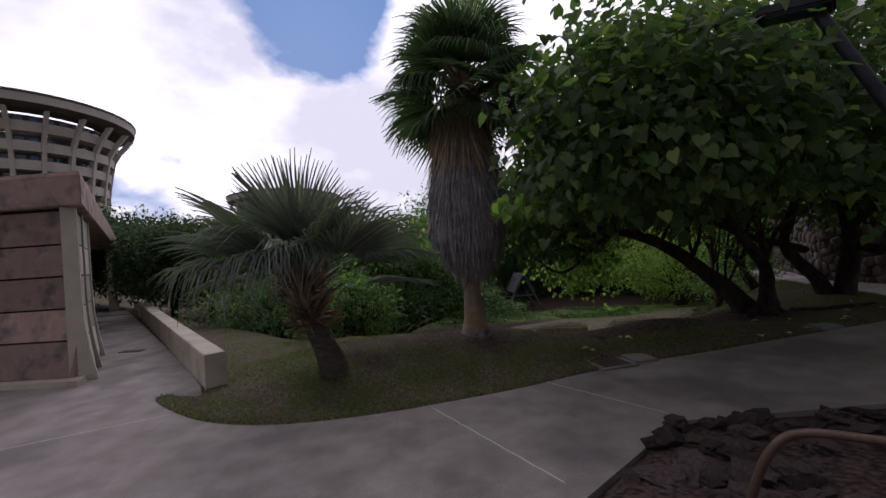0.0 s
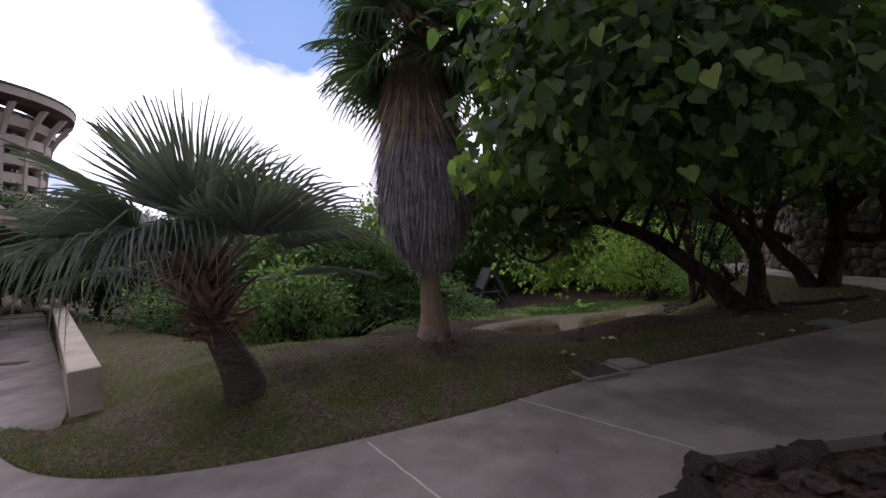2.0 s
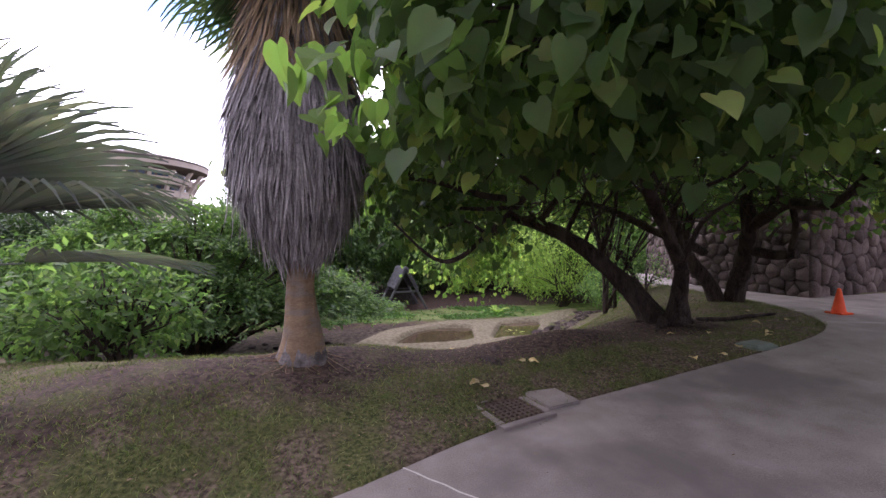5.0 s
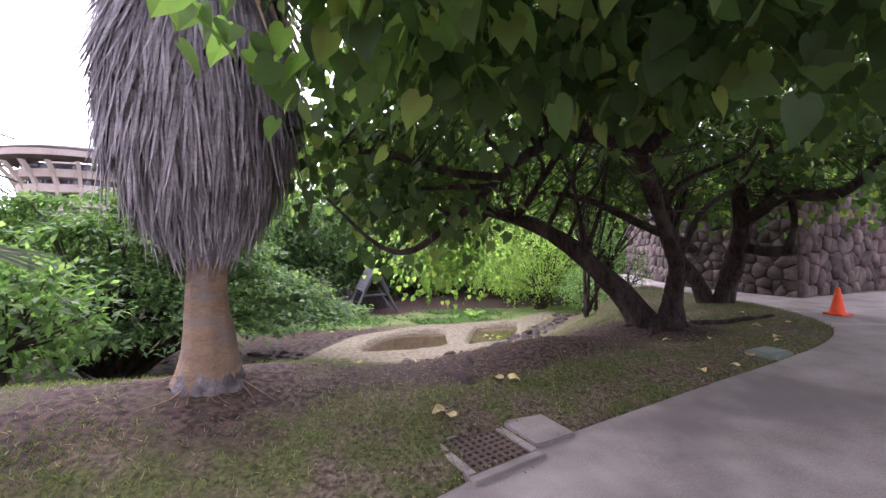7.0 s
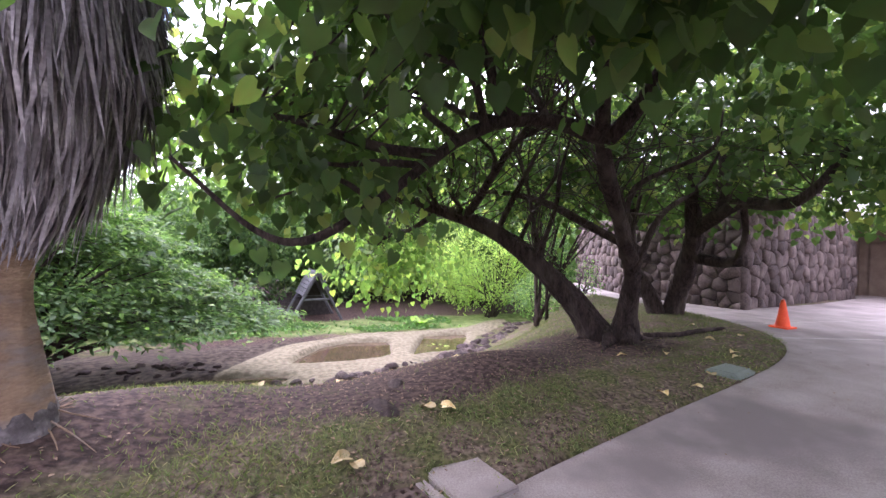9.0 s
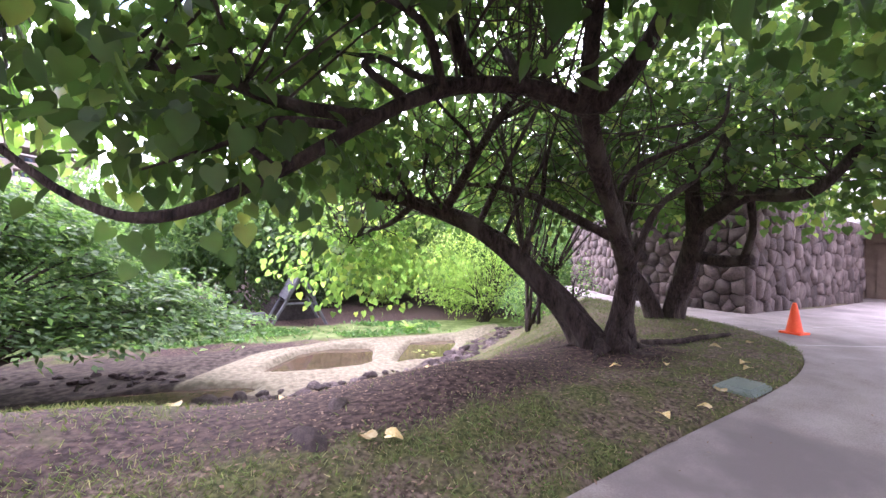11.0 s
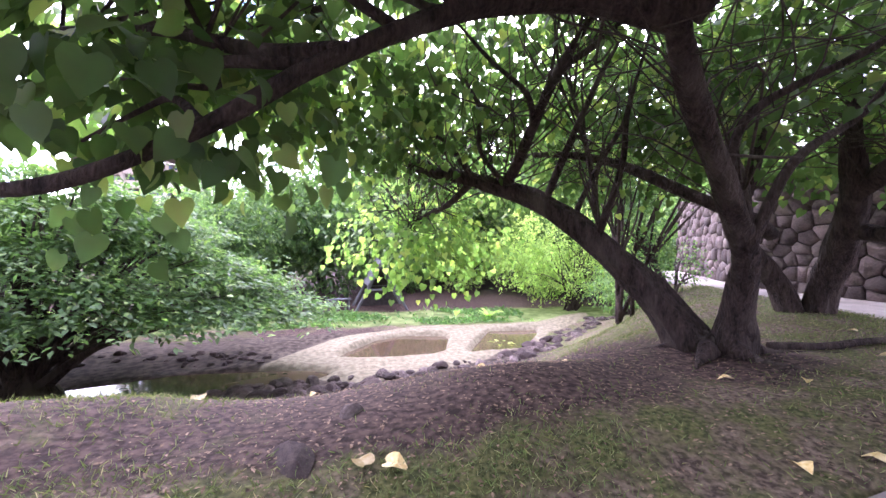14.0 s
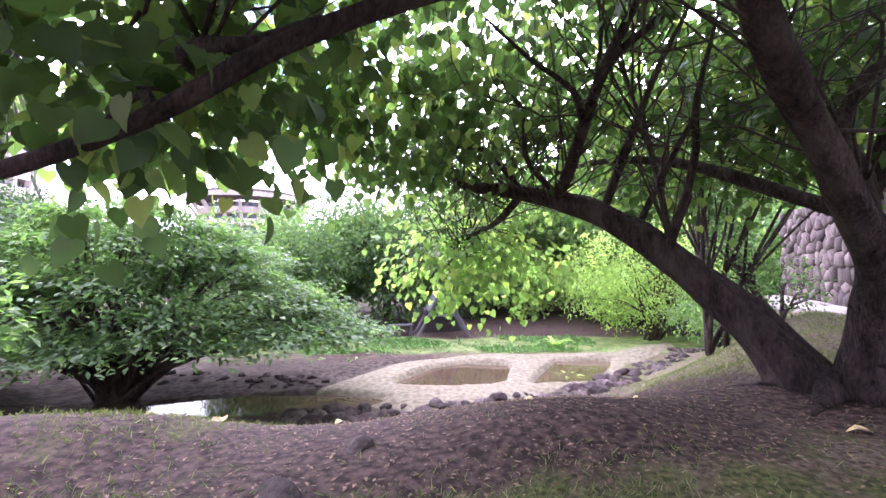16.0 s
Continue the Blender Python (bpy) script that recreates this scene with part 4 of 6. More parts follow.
def skirt_palm():
    rng = random.Random(9)
    x, y = 0.71, 7.27
    base = (x, y, float(ground_level(x, y)) - 0.02)
    palm = thing("skirted_palm", base, "tall fan palm wearing a thick skirt of dead grey fronds", "palm tree")
    v, f = tube_data([(0, 0, -0.1), (0, 0, 0.06), (0, 0, 0.3), (0, 0, 0.8), (0, 0, 1.4), (0.02, 0, 3.0), (0.06, 0, 5.2)], [0.30, 0.265, 0.20, 0.152, 0.142, 0.15, 0.15], 28, 0.14, None, 8)
    solid("trunk", mesh_of("palm_trunk", v, f, True), PALMBARK, palm)
    v, f = tube_data([(0, 0, -0.08), (0, 0, 0.05), (0, 0, 0.18), (0, 0, 0.33), (0.01, 0, 0.46)], [0.308, 0.272, 0.216, 0.18, 0.12], 40, 0.16, None, 7)
    solid("root_collar", mesh_of("palm_collar", v, f, True), PALMFOOT, palm, "grey ragged swollen foot")
    chunks = []
    for k in range(40):
        a = rng.uniform(0, 2 * math.pi)
        r0, r1 = 0.17, rng.uniform(0.28, 0.62)
        w1 = a + rng.uniform(-0.5, 0.5)
        pts = []
        for r, ang in ((r0, a), ((r0 + r1) / 2, (a + w1) / 2), (r1, w1)):
            gz = float(ground_level(x + r * math.cos(ang), y + r * math.sin(ang))) - base[2]
            pts.append((r * math.cos(ang), r * math.sin(ang), gz + 0.012 + (0.07 if r == r0 else 0)))
        chunks.append(tube_data(pts, [0.008, 0.005, 0.002], 5, 0, None, 2))
    v, f = joined(chunks)
    tagged(solid("root_mat", mesh_of("palm_roots", v, f), PALMBARK, palm, "thin roots spread over the soil"), kind="stuff")
    prof_z = [1.05, 1.35, 1.75, 2.2, 2.9, 3.6, 4.5]
    prof_r = [0.17, 0.34, 0.57, 0.72, 0.68, 0.47, 0.36]
    seg, verts, faces = 24, [], []
    for i, (z, r) in enumerate(zip(prof_z, prof_r)):
        for k in range(seg):
            a = 2 * math.pi * k / seg
            rr = (r - 0.10) * (1 + 0.08 * noise.noise(Vector((math.cos(a) * 2, math.sin(a) * 2, z * 2))))
            verts.append((rr * math.cos(a), rr * math.sin(a), z + 0.12))
        if i:
            o = (i - 1) * seg
            faces += [(o + k, o + (k + 1) % seg, o + seg + (k + 1) % seg, o + seg + k) for k in range(seg)]
    # Core seen between the strips; the shade there is put into its dark colour.
    solid("skirt_core", mesh_of("skirt_core", verts, faces, True), CORE, palm, "dark core for the shade between dead fronds")

    def where(u):
        z = 1.42 + 3.0 * u
        return z, float(np.interp(z, prof_z, prof_r))
    grey = strips("dead_fronds", 9500, where, (0.3, 0.7), 0.018, lambda u: 0.16 - 0.85 * (1 - u) ** 3, rng)
    grey.materials.append(THATCH)
    tagged(solid("dead_fronds", grey, THATCH, palm, "grey hanging dead frond strips"), kind="stuff")
    top = strips("brown_fronds", 1900, lambda u: (3.5 + 1.0 * u, 0.52 - 0.14 * u), (0.5, 1.0), 0.016, lambda u: 0.10, rng)
    top.materials.append(BROWNFROND)
    tagged(solid("brown_fronds", top, BROWNFROND, palm, "tan dead fronds under the crown"), kind="stuff")
    hub = Vector((0.08, 0, 4.85))
    for k in range(38):
        az = k * 137.5 + rng.uniform(-10, 10)
        u = k / 38
        lift = 78 - 104 * u
        stalk, size = rng.uniform(0.5, 0.85), rng.uniform(1.1, 1.35)
        m = place_leaf(hub - Vector((0, 0, 0.45 * u)), az, lift, stalk, size, rng.uniform(-35, 35))
        sv, sf = stalk_data(stalk, 0.03)
        leaf = solid("stalk", mesh_of("palm_stalk", sv, sf, True), BOOT, palm)
        leaf.matrix_basis = m
        bv, bf = fan_blade(34, size, radians(rng.uniform(78, 96)), 0.16, 0.1, rng.uniform(0.3, 0.65) if u < 0.65 else 0.15, rng, 0.5, 0.6)
        blade = solid("blade", mesh_of("palm_blade", bv, bf), TALLFROND, leaf, "green fan blade with split tips")
        blade.matrix_basis = Matrix.Translation((0, stalk, -0.06 * stalk)) @ Matrix.Rotation(radians(-rng.uniform(5, 30)), 4, "X")
    chunks = []
    for k in range(90):
        sv, sf = stalk_data(rng.uniform(0.3, 0.6), rng.uniform(0.03, 0.06))
        m = Matrix.Translation((0.06, 0, 4.1 + 0.95 * k / 90)) @ Matrix.Rotation(radians(k * 137.5), 4, "Z") @ Matrix.Translation((0, 0.1, 0)) @ Matrix.Rotation(radians(rng.uniform(10, 60)), 4, "X")
        chunks.append(([m @ Vector(p) for p in sv], sf))
    v, f = joined(chunks)
    tagged(solid("crown_sheath", mesh_of("crown_sheath", v, f), BOOT, palm, "brown leaf bases under the crown"), kind="stuff")
    for k in range(15):
        az = k * 137.5 + 170
        stalk, size = rng.uniform(0.55, 0.8), rng.uniform(0.85, 1.1)
        m = place_leaf(Vector((0.06, 0, 4.5 + 0.02 * k)), az, rng.uniform(-80, -64), stalk, size, rng.uniform(-20, 20))
        sv, sf = stalk_data(stalk, 0.028)
        leaf = solid("stalk", mesh_of("dead_stalk", sv, sf, True), BROWNFROND, palm)
        leaf.matrix_basis = m
        bv, bf = fan_blade(26, size, radians(rng.uniform(22, 36)), 0.05, 0.02, 0.08, rng, 0.5, 0.7)
        blade = solid("blade", mesh_of("dead_blade", bv, bf), BROWNFROND, leaf, "folded dry tan fan blade")
        blade.matrix_basis = Matrix.Translation((0, stalk, -0.06 * stalk)) @ Matrix.Rotation(radians(-rng.uniform(8, 16)), 4, "X")


skirt_palm()


# ---- trees with heart-shaped leaves ----
def crown_points(blobs, per_area, shell, low_cut=None, lumps=0.18):
    """Places and outward directions on the skins of ellipsoids, with none that lies deep in another."""
    place, out = [], []
    for cx, cy, cz, rx, ry, rz in blobs:
        n = int(per_area * 4.19 * (((rx * ry) ** 1.6 + (rx * rz) ** 1.6 + (ry * rz) ** 1.6) / 3) ** (1 / 1.6) * 3)
        u = unit(n)
        lump = 1 + lumps * np.sin(u[:, 0] * 7 + cx) * np.sin(u[:, 1] * 6.3 + cy) * np.sin(u[:, 2] * 5.1 + 1) * 2
        depth = 1 - shell * RNG.random(n) ** 1.6
        p = np.array([cx, cy, cz]) + u * np.array([rx, ry, rz]) * (lump * depth)[:, None]
        place.append(p)
        out.append(u / np.array([rx, ry, rz]) * min(rx, ry, rz))
    p, o = np.concatenate(place), np.concatenate(out)
    keep = np.ones(len(p), bool)
    for cx, cy, cz, rx, ry, rz in blobs:
        keep &= (((p - (cx, cy, cz)) / (rx, ry, rz)) ** 2).sum(1) > (1 - shell) ** 2 * 0.8
    if low_cut is not None:
        keep &= p[:, 2] > low_cut(p[:, 0], p[:, 1])
    return p[keep], o[keep]


def leafage(name, blobs, per_area, shell, size, mat, parent, template=HEART, tris=HEART_TRIS, low_cut=None, hang=0.8, clump=4, spread=0.16, label="", skip=None):
    """Leaves in small clumps over the skins of blobs, as a crown."""
    p, o = crown_points(blobs, per_area, shell, low_cut)
    p = np.repeat(p, clump, 0) + RNG.normal(size=(len(p) * clump, 3)) * spread
    o = np.repeat(o, clump, 0)
    if skip is not None:
        ok = ~skip(p)
        p, o = p[ok], o[ok]
    ahead = o * 0.7 + unit(len(p)) * 0.75 + np.array([0, 0, -hang])
    up = o * 0.6 + unit(len(p)) * 0.55 + np.array([0, 0, 0.8])
    s = RNG.uniform(*size, len(p))
    me = scatter_mesh(name, template, tris, p - np.array(parent.location), ahead, up, s)
    me.materials.append(mat)
    return solid(name, me, mat, parent, label)


def twigs(name, starts, blobs, count, parent, rng, thick=0.02, mat=None):
    """Bent twigs that lead from points on the limbs out into the crown."""
    chunks = []
    for _ in range(count):
        s = np.array(rng.choice(starts), float)
        cx, cy, cz, rx, ry, rz = rng.choice(blobs)
        e = np.array([cx + rng.uniform(-0.9, 0.9) * rx, cy + rng.uniform(-0.9, 0.9) * ry, cz + rng.uniform(-0.5, 0.9) * rz])
        if np.linalg.norm(e - s) > 3.2:
            e = s + (e - s) / np.linalg.norm(e - s) * rng.uniform(1.2, 3.0)
        m1 = s + (e - s) * 0.35 + np.array([rng.uniform(-0.4, 0.4), rng.uniform(-0.4, 0.4), rng.uniform(-0.1, 0.45)])
        m2 = s + (e - s) * 0.7 + np.array([rng.uniform(-0.3, 0.3), rng.uniform(-0.3, 0.3), rng.uniform(-0.1, 0.35)])
        t0 = thick * rng.uniform(0.6, 1.4)
        chunks.append(tube_data([s, m1, m2, e], [t0, t0 * 0.7, t0 * 0.5, t0 * 0.2], 5, 0, None, 3))
        for _ in range(3):
            u = rng.uniform(0.35, 0.95)
            q = s + (e - s) * u + np.array([0, 0, 0.1])
            q2 = q + np.array([rng.uniform(-0.6, 0.6), rng.uniform(-0.6, 0.6), rng.uniform(-0.35, 0.4)])
            chunks.append(tube_data([q, (q + q2) / 2 + rng.uniform(-0.08, 0.08), q2], [t0 * 0.4, t0 * 0.3, t0 * 0.12], 4, 0, None, 2))
    v, f = joined(chunks)
    return tagged(solid(name, mesh_of(name, np.array(v) - np.array(parent.location), f, True), mat or TWIG, parent), kind="stuff")


def limb(name, points, radii, parent, sides=12, rough=0.2):
    v, f = tube_data(points, radii, sides * 2 if sides > 10 else sides, rough, None, 9 if sides > 10 else 5)
    return solid(name, mesh_of(name, np.array(v) - np.array(parent.location), f, True), BARK, parent)


def on_line(points, n=7):
    return [tuple(p) for p in smooth_line(points, n)[3:]]


def hau_tree_front():
    rng = random.Random(21)
    tree = thing("heart_leaf_tree", (7.1, 8.9, float(ground_level(7.1, 8.9)) - 0.08), "spreading old tree with forked dark trunk and heart-shaped leaves", "tree", "heart-leaved trees")
    up = [(7.22, 8.75, -0.05), (7.18, 8.65, 0.55), (6.95, 8.36, 1.2), (6.3, 7.95, 1.8), (5.75, 7.65, 2.3), (5.25, 7.28, 2.75), (4.95, 6.9, 3.3), (4.7, 6.4, 4.0)]
    lean = [(7.08, 8.98, 0.02), (6.78, 9.2, 0.55), (6.2, 9.55, 1.26), (5.68, 10.1, 1.82), (5.25, 10.6, 2.1), (4.7, 11.0, 2.3), (4.1, 11.35, 2.5), (3.3, 11.6, 3.1)]
    arch = [(5.3, 7.32, 2.7), (4.7, 7.42, 2.82), (4.14, 7.4, 2.72), (3.6, 7.2, 2.42), (3.2, 6.98, 2.1), (2.8, 6.85, 1.78), (2.4, 6.66, 1.52), (2.1, 6.6, 1.55), (1.7, 6.5, 1.9)]
    upper = [(4.2, 7.4, 2.74), (4.05, 7.45, 3.1), (3.9, 7.5, 3.7), (3.6, 7.7, 4.4)]
    sub = [(5.28, 10.58, 2.1), (5.3, 10.2, 2.3), (5.33, 9.6, 2.75), (5.33, 8.98, 3.1), (5.5, 8.3, 3.6)]
    sub2 = [(6.13, 9.5, 1.3), (6.15, 9.6, 1.7), (6.1, 9.8, 2.6), (5.9, 10.0, 3.6)]
    sub3 = [(3.35, 7.05, 2.22), (2.9, 7.3, 2.3), (2.3, 7.6, 2.5), (1.6, 7.9, 2.6)]
    sub4 = [(4.9, 10.9, 2.24), (4.6, 11.4, 1.9), (4.2, 12.0, 1.7), (3.8, 12.4, 1.2)]
    sub5 = [(6.92, 8.34, 1.25), (7.0, 8.5, 2.0), (7.3, 9.2, 2.7), (7.6, 10, 3.6)]
    limb("trunk", up, [0.27, 0.15, 0.112, 0.095, 0.085, 0.075, 0.06, 0.04], tree, 14)
    limb("leaning_trunk", lean, [0.28, 0.19, 0.165, 0.145, 0.125, 0.10, 0.075, 0.045], tree, 14)
    limb("branch", arch, [0.095, 0.08, 0.066, 0.052, 0.042, 0.034, 0.028, 0.02, 0.01], tree, 9)
    limb("branch", upper, [0.06, 0.055, 0.045, 0.02], tree, 8)
    limb("branch", sub, [0.085, 0.075, 0.065, 0.05, 0.02], tree, 8)
    limb("branch", sub2, [0.04, 0.035, 0.03, 0.02], tree, 7)
    limb("branch", sub3, [0.05, 0.04, 0.03, 0.02], tree, 7)
    limb("branch", sub4, [0.06, 0.045, 0.03, 0.015], tree, 7)
    limb("branch", sub5, [0.07, 0.07, 0.05, 0.02], tree, 7)
    for k in range(6):
        a = k * 1.07 + 0.3
        pts = []
        for r in (0.25, 0.5, 0.75 + 0.2 * (k % 3)):
            px, py = 7.14 + r * math.cos(a + 0.25 * r), 8.82 + r * math.sin(a + 0.25 * r)
            pts.append((px, py, float(ground_level(px, py)) + (0.08 if r == 0.25 else -0.005)))
        limb("root", pts, [0.11, 0.045, 0.012], tree, 7)
    for px, py, pz, size in ((7.2, 8.63, 0.42, 0.14), (7.26, 8.74, 0.62, 0.11), (6.98, 8.83, 0.2, 0.17), (7.26, 8.88, 0.15, 0.2), (7.12, 8.62, 0.16, 0.16), (6.86, 9.1, 0.25, 0.13)):
        ob = solid("burl", rock_mesh(int(px * 100 + pz * 10), 1.1, 3, 0.5), BARK, tree)
        ob.matrix_basis = Matrix.Translation(Vector((px, py, pz)) - tree.location) @ pose(0, 0, 0, rng.uniform(0, 90), 0, rng.uniform(0, 360)) @ Matrix.Scale(size, 4)
    arm = [(5.3, 7.25, 2.68), (5.42, 7.0, 2.95), (5.55, 6.75, 3.4), (5.7, 6.6, 4.0)]
    limb("branch", arm, [0.085, 0.075, 0.06, 0.035], tree, 9)
    for start, end, r0 in (((6.1, 9.55, 1.3), (6.3, 8.9, 3.5), 0.05), ((5.9, 9.8, 1.55), (6.6, 9.6, 3.4), 0.045), ((5.68, 10.1, 1.82), (6.1, 9.0, 3.6), 0.055), ((5.3, 10.5, 2.1), (4.4, 9.6, 3.3), 0.045), ((4.9, 10.85, 2.25), (3.6, 10.3, 3.2), 0.04), ((4.4, 11.2, 2.4), (3.0, 11.0, 2.7), 0.035), ((4.2, 11.3, 2.45), (3.9, 12.4, 2.9), 0.035), ((4.7, 11.0, 2.3), (5.3, 11.9, 3.3), 0.04),
                           ((4.7, 7.42, 2.8), (5.0, 8.6, 3.7), 0.045), ((4.14, 7.4, 2.72), (3.3, 8.3, 3.2), 0.045), ((3.6, 7.2, 2.42), (3.1, 7.9, 3.0), 0.035), ((3.2, 7.0, 2.12), (2.2, 7.4, 2.15), 0.03), ((2.8, 6.85, 1.8), (2.0, 7.3, 1.75), 0.022), ((3.9, 7.3, 2.6), (2.7, 6.8, 3.2), 0.04), ((5.3, 9.6, 2.75), (4.2, 8.8, 3.4), 0.04), ((5.33, 9.0, 3.1), (6.2, 8.5, 3.9), 0.04), ((6.8, 8.2, 1.25), (7.7, 7.6, 3.0), 0.05), ((6.3, 7.95, 1.85), (7.2, 7.3, 3.3), 0.045)):
        a, b = np.array(start), np.array(end)
        m1 = a + (b - a) * 0.33 + np.array([rng.uniform(-0.18, 0.18), rng.uniform(-0.18, 0.18), rng.uniform(-0.05, 0.2)])
        m2 = a + (b - a) * 0.68 + np.array([rng.uniform(-0.2, 0.2), rng.uniform(-0.2, 0.2), rng.uniform(-0.1, 0.15)])
        limb("bough", [a, m1, m2, b], [r0, r0 * 0.8, r0 * 0.6, r0 * 0.25], tree, 7)
    blobs = [(6.5, 7.6, 2.7, 4.8, 4.4, 3.1), (2.95, 4.75, 3.3, 1.65, 1.25, 1.35), (3.7, 6.6, 4.1, 1.8, 1.6, 0.9), (4.4, 7.2, 4.6, 1.9, 1.7, 1.35)]
    def floor_cut(x, y):
        d2 = ((x - 6.5) / 4.8) ** 2 + ((y - 7.6) / 4.4) ** 2
        return np.where((x < 4.4) & (y < 6.6), 2.4, np.maximum(3.6 - 1.75 * d2, 1.95))
    leafage("crown", blobs, 36, 0.3, (0.09, 0.15), HAU, tree, low_cut=floor_cut, clump=5, spread=0.17, label="dense heart-shaped green leaves", skip=lambda p: (p[:, 0] < 4.5) & (p[:, 1] > 5.8) & (RNG.random(len(p)) < 0.42))
    ends = on_line(up[3:]) + on_line(arch) + on_line(upper) + on_line(sub) + on_line(sub2) + on_line(sub3) + on_line(sub5) + on_line(lean[3:])
    ends = [q for q in ends if q[1] > 7.3 or q[2] > 3.2]
    twigs("twig_tangle", ends, blobs, 200, tree, rng, 0.0115)
    low = [(4.3, 12.2, 1.5, 1.7, 1.0, 1.15), (2.5, 7.1, 1.95, 0.9, 0.7, 0.45), (3.4, 10.3, 2.9, 1.9, 1.6, 0.6), (2.3, 8.3, 3.2, 1.4, 1.6, 0.9), (4.6, 9.0, 4.0, 2.2, 2.0, 0.7), (3.4, 6.9, 3.5, 1.2, 1.2, 0.6)]
    screen = [(0.9, 9.4, 2.75, 1.5, 1.0, 0.65), (2.6, 9.4, 3.1, 1.2, 1.0, 0.6)]
    leafage("outer_leaves", screen, 13, 0.8, (0.085, 0.14), BACKLITHAU, tree, clump=4, spread=0.16, label="backlit yellow-green outer leaves")
    for a, b in (((3.2, 8.3, 3.15), (1.0, 9.3, 2.9)), ((3.0, 11.0, 2.7), (1.6, 10.0, 2.8)), ((3.3, 8.3, 3.2), (2.2, 9.6, 3.2))):
        a, b = np.array(a), np.array(b)
        limb("bough", [a, a + (b - a) * 0.35 + np.array([0.1, 0.1, 0.15]), a + (b - a) * 0.7 - np.array([0.08, 0.0, 0.06]), b], [0.03, 0.025, 0.017, 0.006], tree, 7)
    over = [(5.6, 5.7, 3.3, 1.7, 1.2, 0.75), (1.75, 7.75, 2.75, 0.75, 0.7, 0.65)]
    leafage("path_leaves", over, 9, 0.75, (0.09, 0.15), HAU, tree, clump=4, spread=0.15, label="dark green overhanging leaves")
    leafage("hanging_leaves", low[:1], 18, 0.75, (0.075, 0.125), BACKLITHAU, tree, clump=4, spread=0.14, label="yellow-green hanging leaves")
    leafage("low_leaves", low[1:3], 14, 0.75, (0.075, 0.125), HAU, tree, clump=4, spread=0.14, label="dark green low leaves")
    leafage("inner_leaves", low[3:], 6, 0.75, (0.075, 0.125), HAU, tree, clump=4, spread=0.16, label="sparse green inner leaves")
    leaf_me = mesh_of("leaf", [(a * 0.14, b * 0.14, c * 0.14) for a, b, c in HEART], HEART_TRIS)
    for k in range(110):
        p = np.array([1.75 + 0.75 * rng.uniform(-1, 1), 4.95 + 0.8 * rng.uniform(-1, 1), 2.42 + 0.2 * rng.random()])
        ob = solid("leaf", leaf_me, BACKLITHAU if k % 3 == 0 else HAU, tree)
        ob.matrix_basis = Matrix.Translation(Vector(p) - tree.location) @ pose(0, 0, 0, rng.uniform(-75, -25), rng.uniform(-35, 35), rng.uniform(0, 360)) @ Matrix.Scale(rng.uniform(0.75, 1.25), 4)
    for k in range(12):
        a = np.array([2.6 + rng.uniform(-0.3, 0.6), 5.2 + rng.uniform(-0.5, 0.5), 2.8 + rng.uniform(0, 0.4)])
        b = np.array([1.3 + rng.uniform(0, 0.9), 4.9 + rng.uniform(-0.7, 0.7), 2.52 + rng.uniform(0, 0.15)])
        limb("twig", [a, (a + b) / 2 + np.array([0, 0, 0.12]), b], [0.014, 0.009, 0.004], tree, 6, 0)
    twigs("twig_tangle", on_line(sub4) + on_line(lean[4:]), low[:1] + low[2:3], 95, tree, rng, 0.011)


hau_tree_front()


